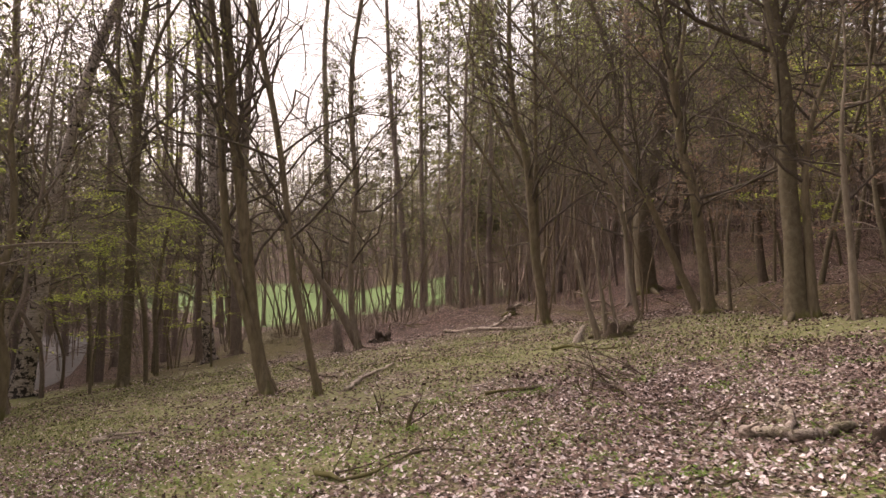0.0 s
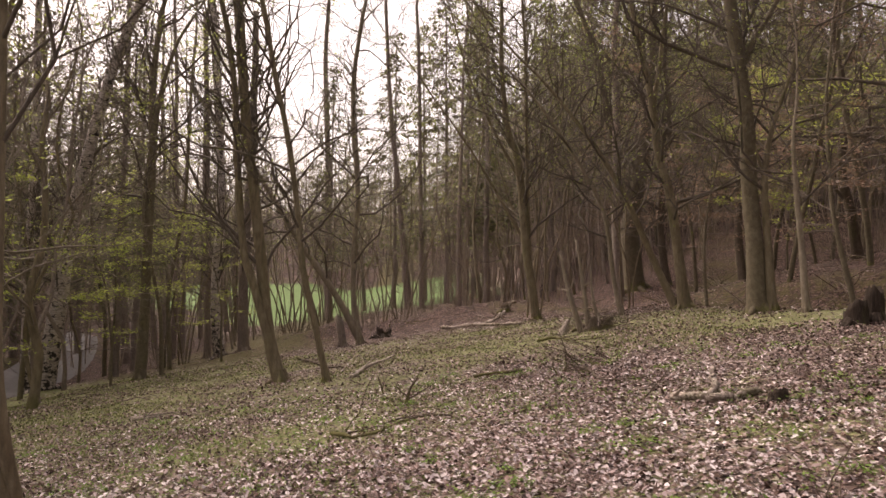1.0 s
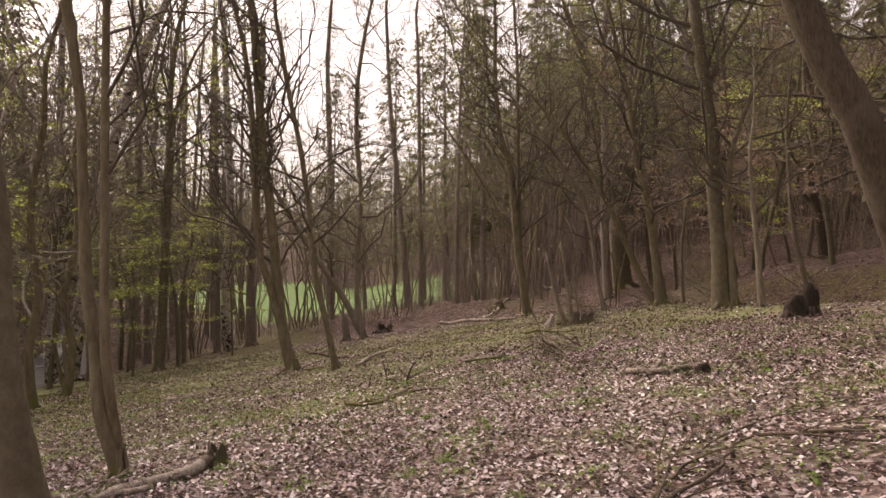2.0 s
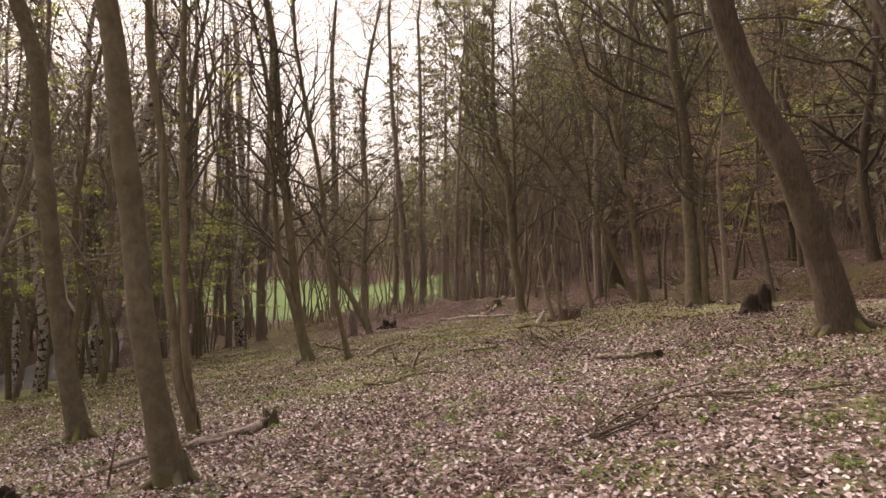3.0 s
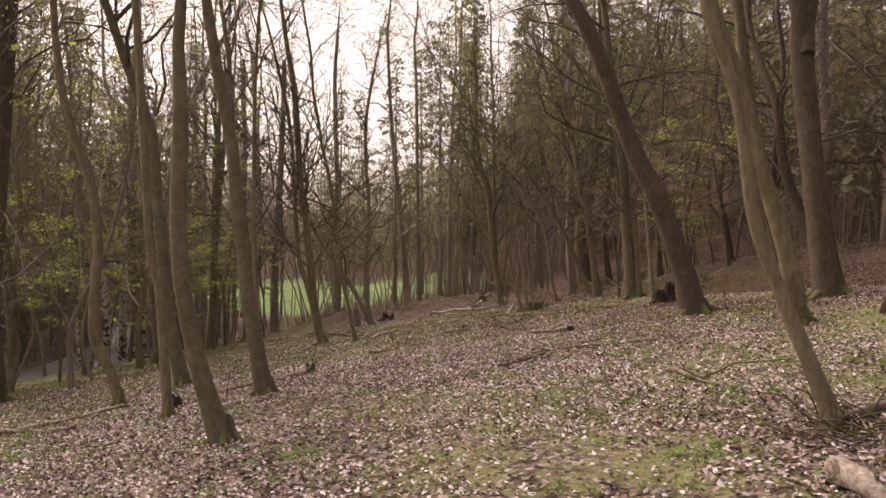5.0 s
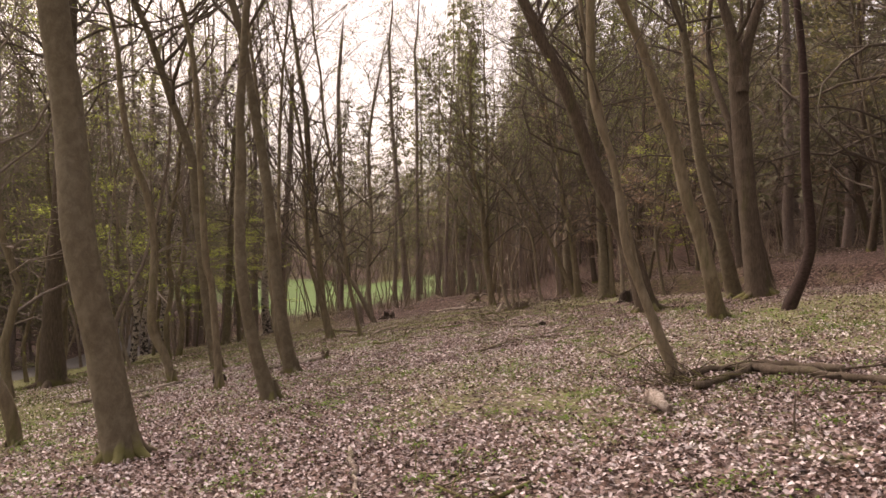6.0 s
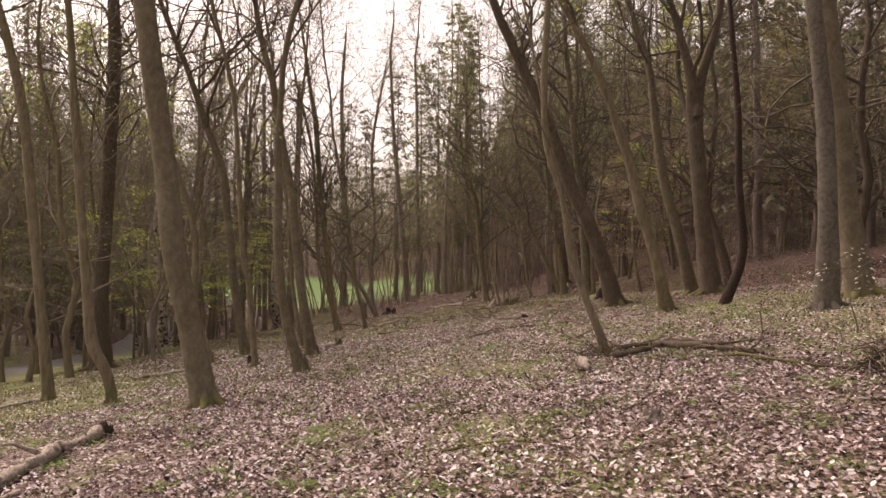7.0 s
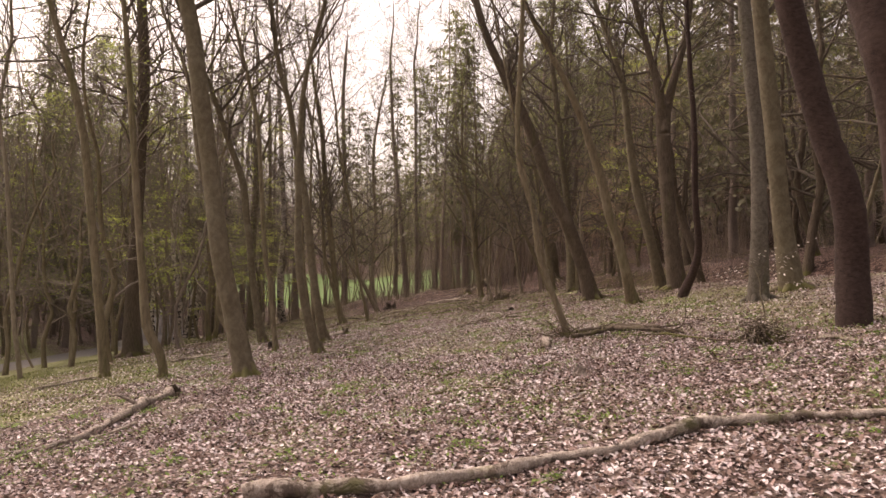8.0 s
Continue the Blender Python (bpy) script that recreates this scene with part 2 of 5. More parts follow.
# crown colour lightened and greyed to paint in the haze of distance
M_FARWOOD = leaf_material("hazy_far_crowns", (0.19, 0.175, 0.125), (0.33, 0.305, 0.215), 0.3)
M_SAPLING = bark("sapling_bark", (0.195, 0.152, 0.12), (0.295, 0.235, 0.186), (0.39, 0.32, 0.26), MOSS, 0.2, (9, 9, 3), 0.003)


def plain(name, colour, rough=0.5):
    m, nt, b = material(name, rough)
    nt.links.new(ramp(nt, [(0.3, tuple(0.8 * c for c in colour)), (0.7, colour)], tex_noise(nt, coords(nt), 14, 4)), b.inputs["Base Color"])
    return m


M_WHITE, M_BLACK = plain("white_plastic", (0.75, 0.75, 0.75)), plain("black_plastic", (0.02, 0.02, 0.02))


def asphalt():
    m, nt, b = material("worn_asphalt", 0.85)
    v = coords(nt)
    c = ramp(nt, [(0.3, (0.13, 0.124, 0.122)), (0.7, (0.2, 0.19, 0.187))], tex_noise(nt, v, 3, 8, 0.75))
    nt.links.new(c, b.inputs["Base Color"])
    bump(nt, b, tex_noise(nt, v, 120, 2), 0.4, 0.004)
    return m


M_ROAD = asphalt()


# ---------------------------------------------------------------- mesh helpers
class Buf:
    """Collects tubes and loose polygons into one mesh."""

    def __init__(self):
        self.v, self.q, self.t, self.n = [], [], [], 0

    def tube(self, pts, rad, sides=6, cap=True, rough=0.0, rng=None):
        pts, rad = np.asarray(pts, float), np.asarray(rad, float)
        k = len(pts)
        d = np.gradient(pts, axis=0)
        d /= np.linalg.norm(d, axis=1)[:, None] + 1e-9
        ref = np.array([1.0, 0.13, 0.07]) if abs(d[0][2]) > 0.6 else np.array([0.05, 0.02, 1.0])
        u = np.cross(d, ref)
        u /= np.linalg.norm(u, axis=1)[:, None] + 1e-9
        w = np.cross(d, u)
        a = np.arange(sides) * 2 * np.pi / sides
        r = rad[:, None] * np.ones((k, sides))
        if rough and rng is not None:
            r = r * (1 + rough * rng.normal(size=(k, sides)))
        ring = pts[:, None] + r[:, :, None] * (np.cos(a)[None, :, None] * u[:, None] + np.sin(a)[None, :, None] * w[:, None])
        self.v.append(ring.reshape(-1, 3))
        i = np.arange(k - 1)[:, None] * sides + self.n
        j = np.arange(sides)[None]
        jn = (j + 1) % sides
        self.q.append(np.stack([i + j, i + jn, i + sides + jn, i + sides + j], -1).reshape(-1, 4))
        self.n += k * sides
        if cap:
            self.v.append(pts[-1:])
            b = self.n - sides
            j = np.arange(sides)
            self.t.append(np.stack([b + j, b + (j + 1) % sides, np.full(sides, self.n)], -1))
            self.n += 1

    def polys(self, verts, tris=None, quads=None):
        self.v.append(verts)
        if tris is not None:
            self.t.append(tris + self.n)
        if quads is not None:
            self.q.append(quads + self.n)
        self.n += len(verts)

    def mesh(self, name, mat, smooth=True):
        me = bpy.data.meshes.new(name)
        v = np.concatenate(self.v) if self.v else np.zeros((0, 3))
        q = np.concatenate(self.q) if self.q else np.zeros((0, 4), int)
        t = np.concatenate(self.t) if self.t else np.zeros((0, 3), int)
        me.vertices.add(len(v))
        me.vertices.foreach_set("co", v.astype(np.float32).ravel())
        me.loops.add(q.size + t.size)
        me.loops.foreach_set("vertex_index", np.concatenate([q.ravel(), t.ravel()]).astype(np.int32))
        me.polygons.add(len(q) + len(t))
        start = np.concatenate([np.arange(len(q)) * 4, q.size + np.arange(len(t)) * 3]).astype(np.int32)
        me.polygons.foreach_set("loop_start", start)
        me.polygons.foreach_set("use_smooth", np.full(len(q) + len(t), smooth))
        me.update(calc_edges=True)
        me.materials.append(mat)
        return me


def part(name, buf, mat, parent, label="", smooth=True):
    ob = new(name, buf.mesh(name, mat, smooth))
    ob.parent = parent
    if label:
        ob["label"] = label
    return ob


def thing(name, x, y, z, label, category, group="", kind=""):
    ob = new(name)
    ob.location = (x, y, z)
    return tagged(ob, label, category, group, kind)


# ---------------------------------------------------------------- ground
def smooth_step(a, b, v):
    t = np.clip((v - a) / (b - a), 0, 1)
    return t * t * (3 - 2 * t)


def ground_z(x, y):
    """A hillside falling to the left, a shallow gully behind its crest, the meadow ahead, a wooded hill beside it."""
    x, y = np.asarray(x, float), np.asarray(y, float)
    xs = np.where(x > -16, x, -16 - 2.4 * np.tanh((-16 - x) / 12.8))
    xs = np.where(xs < 12, xs, 12 + 9 * np.tanh((xs - 12) / 9))
    ys = np.clip(y, -60, 41.6)
    z = 0.352 + 0.118 * xs + 0.00125 * np.clip(xs, 0, 22.4) ** 2 - 0.01725 * ys - 0.0000813 * ys * ys + 0.000894 * xs * ys
    z = z - 0.144 * np.exp(-((y - 20.8) / 8) ** 2 - ((x + 4.8) / 8) ** 2)
    z = z - 0.8 * np.exp(-((y - 35.2 - 0.2 * (x - 12.8)) / 4.8) ** 2) * smooth_step(3.2, 9.6, x)
    z = z + (0.18 * np.clip(y - 34, 0, 160) + 0.06 * np.clip(y - 60, 0, 120)) * smooth_step(6, 24, x - 0.02 * y)
    z = z + 0.024 * np.clip(y - 96, 0, 90) * (1 - smooth_step(0, 40, x)) + 0.24 * np.clip(y - 180, 0, 120)
    z = z + 0.1 * np.clip(-x - 70, 0, 120)
    # sunken way behind the crest, with a sharp far lip
    q = (y - 27 + 2.6 * (x - 10.6)) / 2.8
    z = z + smooth_step(8.3, 10.5, x) * (0.25 * smooth_step(-0.7, 0.0, q) - 1.0 * np.exp(-((q + 2.5) / 1.5) ** 2) + 0.04 * np.clip(q, 0, 10))
    # lumpy leaf bank before the meadow
    lump = 0.66 + 0.2 * np.sin(0.9 * x + 1.0) + 0.16 * np.sin(2.1 * x + 0.5 * y) + 0.1 * np.sin(4.3 * x - 1.7 * y)
    z = z + lump * np.exp(-((y - 40.5) / 3.4) ** 2) * smooth_step(-13, -8, x) * (1 - smooth_step(4, 7, x))
    # the lane's bed below the verge, and the bank across it
    z = z - 0.5 * smooth_step(16.6, 18.4, -x) + 0.2 * np.clip(-x - 22.6, 0, 9)
    return z


def rough_z(x, y):
    """Small humps and hollows of the forest floor."""
    return 0.02 * np.sin(1.7 * x + 0.6 * y) * np.sin(1.3 * y - 0.4 * x) + 0.012 * np.sin(4.1 * x + 1.3) * np.sin(3.7 * y)


def floor_z(x, y):
    return ground_z(x, y) + rough_z(np.asarray(x, float), np.asarray(y, float))


def graded(lo, hi, far_lo, far_hi, fine, grow):
    a = list(np.arange(lo, hi + fine / 2, fine))
    s = fine
    while a[-1] < far_hi:
        s *= grow
        a.append(a[-1] + s)
    s = fine
    while a[0] > far_lo:
        s *= grow
        a.insert(0, a[0] - s)
    return np.array(a)


def mossy(x, y):
    """How far moss and short grass take over from the leaves: the verge, the crest and some patches on the slope."""
    x, y = np.asarray(x, float), np.asarray(y, float)
    back = y + 2.8 * np.clip(x - 5, 0, 30)
    g = smooth_step(4.7, 6.9, -x - 1.6 * smooth_step(2, 8, y)) * (1 - smooth_step(15, 17.5, -x)) + (0.75 * smooth_step(11, 18, y) + 0.5 * smooth_step(4.5, 9, y) * (1 - smooth_step(11, 18, y)) * smooth_step(-2.5, 1.5, -x)) * (1 - smooth_step(27, 33, back))
    for cx, cy, rx, ry, k in ((1.2, 0, 2.0, 5, 0.2), (8.5, 2, 2.5, 6, 0.5), (9.5, 9.5, 3, 1.6, 0.5), (-1.5, 9, 2.5, 4, 0.35), (-5, 10, 3, 4, 0.3), (2.6, -14.2, 0.7, 0.7, 0.7), (4.6, -15.3, 0.9, 0.7, 0.6), (4.4, -12.5, 0.9, 0.9, 0.6), (-0.7, -15, 0.8, 1.2, 0.6), (2.5, -6.5, 0.8, 2, 0.5), (-3, -12, 1, 1.5, 0.5)):
        g = g + k * np.exp(-((x - cx) / rx) ** 2 - ((y - cy) / ry) ** 2)
    blot = np.sin(1.9 * x + 0.7 * y + 1.0) * np.sin(1.3 * y - 0.9 * x) + 0.8 * np.sin(0.83 * x - 1.21 * y + 2.0) * np.sin(2.3 * x + 0.4 * y) + 0.5 * np.sin(4.3 * x + 2.9 * y) * np.sin(3.7 * y - 3.1 * x + 0.5)
    g = g + 0.45 * smooth_step(0.45, 1.2, blot) * smooth_step(-24, -8, y) * (1 - smooth_step(10, 16, y))
    return np.clip(g, 0, 1)


def build_ground():
    gx, gy = graded(-17, 17, -900, 900, 0.3, 1.14), graded(-26, 42, -800, 1000, 0.3, 1.14)
    X, Y = np.meshgrid(gx, gy)
    Z = floor_z(X, Y)
    b = Buf()
    nx, ny = len(gx), len(gy)
    i = (np.arange(ny - 1)[:, None] * nx + np.arange(nx - 1)[None]).ravel()
    b.polys(np.stack([X, Y, Z], -1).reshape(-1, 3), quads=np.stack([i, i + 1, i + 1 + nx, i + nx], -1))
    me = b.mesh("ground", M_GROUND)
    me.attributes.new("moss", "FLOAT", "POINT").data.foreach_set("value", mossy(X, Y).ravel().astype(np.float32))
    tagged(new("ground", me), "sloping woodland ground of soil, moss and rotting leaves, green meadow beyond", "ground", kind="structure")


build_ground()


def lane_x(y):
    """The lane's middle line, bending away behind the slope."""
    return -20.0 - 0.03 * (y - 16) - 0.006 * np.clip(y - 22, 0, 60) ** 2


def build_road():
    """A narrow asphalt lane along the foot of the slope."""
    ys = np.arange(-50, 60, 0.5)
    cx = lane_x(ys)
    half = 1.9
    off = np.array([-half - 0.06, -half, -0.5, 0.5, half, half + 0.06])
    lift = np.array([-0.05, 0.035, 0.06, 0.06, 0.035, -0.05])
    V = np.stack([np.stack([cx + o, ys, ground_z(cx + o, ys) + 0.02 + l], -1) for o, l in zip(off, lift)], 1)
    b = Buf()
    n, k = len(ys), len(off)
    i = (np.arange(n - 1)[:, None] * k + np.arange(k - 1)[None]).ravel()
    b.polys(V.reshape(-1, 3), quads=np.stack([i, i + 1, i + 1 + k, i + k], -1))
    tagged(new("road", b.mesh("road", M_ROAD)), "narrow grey asphalt lane through the wood", "road", kind="structure")


build_road()


# ---------------------------------------------------------------- trees
def spline(pts, n):
    """Catmull-Rom through the rows of pts (any width), n samples a span."""
    p = np.asarray(pts, float)
    p = np.vstack([2 * p[0] - p[1], p, 2 * p[-1] - p[-2]])
    t = np.linspace(0, 1, n, endpoint=False)[:, None]
    out = []
    for a, b, c, d in zip(p[:-3], p[1:-2], p[2:-1], p[3:]):
        out.append(0.5 * (2 * b + (c - a) * t + (2 * a - 5 * b + 4 * c - d) * t ** 2 + (3 * b - a - 3 * c + d) * t ** 3))
    out.append(p[-2:-1])
    return np.vstack(out)


def sprig(rng, start, heading, length, r0, bend, n=5, droop=0.0, wild=0.2):
    """A wandering branch axis; bend draws it upwards, droop down."""
    d = np.asarray(heading, float)
    p = [np.asarray(start, float)]
    for _ in range(n):
        d = d + rng.normal(size=3) * wild + np.array([0, 0, bend - droop])
        d /= np.linalg.norm(d)
        p.append(p[-1] + d * length / n)
    return np.array(p), np.linspace(r0, max(0.0025, r0 * 0.25), n + 1)


def heading(az, el):
    return np.array([math.cos(az) * math.cos(el), math.sin(az) * math.cos(el), math.sin(el)])


def leaf_cards(rng, centres, size, spread, per):
    """Small folded leaves scattered round points; two triangles to a leaf."""
    c = np.repeat(np.asarray(centres), per, 0)
    k = len(c)
    c = c + rng.normal(size=(k, 3)) * np.array(spread)
    a = rng.uniform(0, 2 * np.pi, k)
    tilt = rng.normal(size=k) * 0.35
    s = size * rng.uniform(0.6, 1.3, k)
    u = np.stack([np.cos(a), np.sin(a), tilt], -1) * s[:, None]
    w = np.stack([-np.sin(a), np.cos(a), rng.normal(size=k) * 0.35], -1) * s[:, None] * 0.55
    v = np.stack([c, c + u * 0.5 + w * 0.5, c + u, c + u * 0.5 - w * 0.5], 1).reshape(-1, 3)
    i = np.arange(k)[:, None] * 4
    return v, np.concatenate([i + np.array([0, 1, 2]), i + np.array([0, 2, 3])])


def grow_crown(rng, axis, rad, lo, n1, len1, n2, n3, el=(0.35, 1.05), bend=0.07, wood=None, thick=1.0, top_len=0.4, wild=0.3):
    """Branches, side branches and twigs along a trunk axis, from height lo upwards."""
    wood = wood or Buf()
    h = axis[:, 2] - axis[0, 2]
    top = h[-1]
    pts_leaf = []
    for i in range(n1):
        f = (i + rng.uniform(0.1, 0.9)) / n1
        hh = lo + (top - lo) * f * 0.99
        k = int(np.clip(np.searchsorted(h, hh), 1, len(h) - 1))
        t = (hh - h[k - 1]) / max(1e-6, h[k] - h[k - 1])
        p0 = axis[k - 1] + t * (axis[k] - axis[k - 1])
        L = len1 * (1 - (1 - top_len) * f) * rng.uniform(0.6, 1.3)
        r = min(0.5 * rad[k], 0.0095 * L + 0.006) * rng.uniform(0.7, 1.15)
        az, e = rng.uniform(0, 2 * np.pi), rng.uniform(*el)
        b, br = sprig(rng, p0, heading(az, e), L, max(r, 0.012), bend, 6, 0.0, wild)
        wood.tube(b, br, 5 if r > 0.03 else 4, False)
        for _ in range(n2):
            k2 = rng.integers(1, 7)
            dd = b[k2] - b[k2 - 1]
            dd = dd / (np.linalg.norm(dd) + 1e-9) + rng.normal(size=3) * 0.55 + np.array([0, 0, 0.1])
            c, cr = sprig(rng, b[k2], dd / np.linalg.norm(dd), L * rng.uniform(0.3, 0.6), max(br[k2] * 0.65, 0.006 * thick), bend * 0.8, 4, 0.0, 0.3)
            wood.tube(c, cr, 3, False)
            for _ in range(n3):
                k3 = rng.integers(1, 5)
                dd = c[k3] - c[k3 - 1]
                dd = dd / (np.linalg.norm(dd) + 1e-9) + rng.normal(size=3) * 0.55
                w, wr = sprig(rng, c[k3], dd / np.linalg.norm(dd), L * rng.uniform(0.12, 0.3), 0.005 * thick, bend * 0.5, 1 if thick > 1.5 else 2)
                wr[-1] = 0.003 * thick
                wood.tube(w, wr, 3, False)
                pts_leaf += [w[-1], 0.5 * (w[0] + w[-1])]
    return wood, np.array(pts_leaf) if pts_leaf else np.zeros((0, 3))


LABEL = {
    "beech": ("smooth grey-olive beech trunk with a flared mossy foot", 22), "hornbeam": ("slender curved hornbeam with olive-grey bark, just budding", 21),
    "oak": ("thick dark-barked oak with bare spreading limbs", 24), "alder": ("straight dark alder with bare branches", 20),
    "hazel": ("thin leaning hazel stem with bare twigs", 18), "larch": ("tall thin larch with fine drooping twigs", 36),
    "silver_birch": ("silver birch with white bark and black scars", 23), "cherry": ("dark reddish-brown trunk in wild cherry bark, which also serves for shaded trunks", 22), "aspen": ("upright aspen with pale bark and dark spots", 24),
}


def extend(rng, axis, rad, height):
    """Carries a stem on above its last given point to its full height, straightening as it goes."""
    pts, rr = list(axis), list(rad)
    d = axis[-1] - axis[-2]
    d /= np.linalg.norm(d)
    r = rad[-1]
    left = height - axis[-1][2]
    n = max(3, int(left / 0.9))
    for i in range(n):
        d = d + np.array([rng.normal() * 0.07, rng.normal() * 0.07, 0.06])
        d /= np.linalg.norm(d)
        pts.append(pts[-1] + d * max(left, 1.5) / n)
        rr.append(r * (1 - 0.88 * (i + 1) / n))
    return np.array(pts), np.array(rr)


def tree(kind, x, y, stems, seed, group="trees on the slope"):
    """A tree from its stem lines: rows of (sideways, up, radius) from the foot; forks follow the first stem."""
    rng = np.random.default_rng(seed)
    label, height = LABEL[kind]
    root = thing(kind, x, y, float(floor_z(x, y)), label, "tree", group)
    wood, leaf_pts = Buf(), []
    for s, line in enumerate(stems):
        a = np.array(line)
        sway = np.cumsum(rng.normal(size=len(a)) * 0.08)
        sway[0] = 0
        if s:
            sway += 0.04
        p = spline(np.stack([a[:, 0], sway, a[:, 1], a[:, 2]], -1), 6)
        axis, rad = p[:, :3], np.maximum(p[:, 3], 0.006)
        full = height * rng.uniform(0.85, 1.1)
        if a[-1, 2] > 0.025 and axis[-1][2] < full - 1:
            axis, rad = extend(rng, axis, rad, full)
        if s == 0:
            axis = np.vstack([axis[0] + [0, 0, -0.25], axis])
            rad = np.concatenate([[rad[0] * 1.08], rad])
            h = np.maximum(axis[:, 2], 0)
            rad = rad * (1 + 0.04 * np.exp(-h / 0.2))
        b = Buf()
        sides = 14 if a[0, 2] > 0.1 else 10
        b.tube(axis, rad, sides, True, 0.025, rng)
        stem = part("trunk" if s == 0 else "limb", b, M_BARK[kind], root)
        if s == 0 and a[0, 2] > 0.08 and kind != "cherry":
            for i in range(5):
                az = i * 1.257 + rng.uniform(-0.4, 0.4)
                r0 = rad[1] * 0.3
                e = heading(az, 0)
                reach = rng.uniform(0.9, 1.5)
                o = np.array([[e[0] * q, e[1] * q, zz] for q, zz in ((rad[1] * 0.45, 0.34), (rad[1] * 0.85, 0.12), (rad[1] * 1.2 * reach, 0.0), (rad[1] * 1.6 * reach, -0.12))])
                o[:, 2] += ground_z(x + o[:, 0], y + o[:, 1]) - ground_z(x, y)
                rb = Buf()
                rb.tube(spline(o, 3), np.interp(np.linspace(0, 3, 10), range(4), [r0, r0, r0 * 0.75, r0 * 0.3]), 7)
                part("root", rb, M_BARK[kind], stem)
        big = a[0, 2] > 0.03
        lo = max((8.0 if y < 12 else 2.6) if s == 0 else axis[0][2] + 0.5, {"beech": 0.28, "oak": 0.18}.get(kind, 0.15) * axis[-1][2])
        n1 = int((axis[-1][2] - lo) * (2.2 if s == 0 else 1.5)) + 6
        L = 6.0 if kind in ("oak", "beech") else 4.6
        if not big:
            L, n1 = 2.0, 8
        _, lp = grow_crown(rng, axis - [0, 0, 0], rad, lo, n1, L * (0.55 if kind == "larch" else 1), 5, 3, (-0.3, 0.3) if kind == "larch" else (0.55, 1.2) if y < 12 else (0.3, 1.05), 0.0 if kind == "larch" else 0.07, wood, 1.0 if y < 10 else 1.5 if y < 25 else 2.0)
        leaf_pts.append(lp)
    crown = part("crown", wood, M_BARK["twig"], root, "bare fine branches and twigs")
    lp = np.vstack(leaf_pts)
    if kind in ("hornbeam", "hazel", "larch") and len(lp):
        keep = lp[rng.uniform(size=len(lp)) < (0.42 if y > 20 else 0.26)]
        b = Buf()
        v, t = leaf_cards(rng, keep, 0.07, (0.3, 0.3, 0.05), 5)
        b.polys(v, t)
        part("foliage", b, M_LARCH if kind == "larch" else M_SPRING, crown, "sparse yellow-green spring leaves", False)
    return root


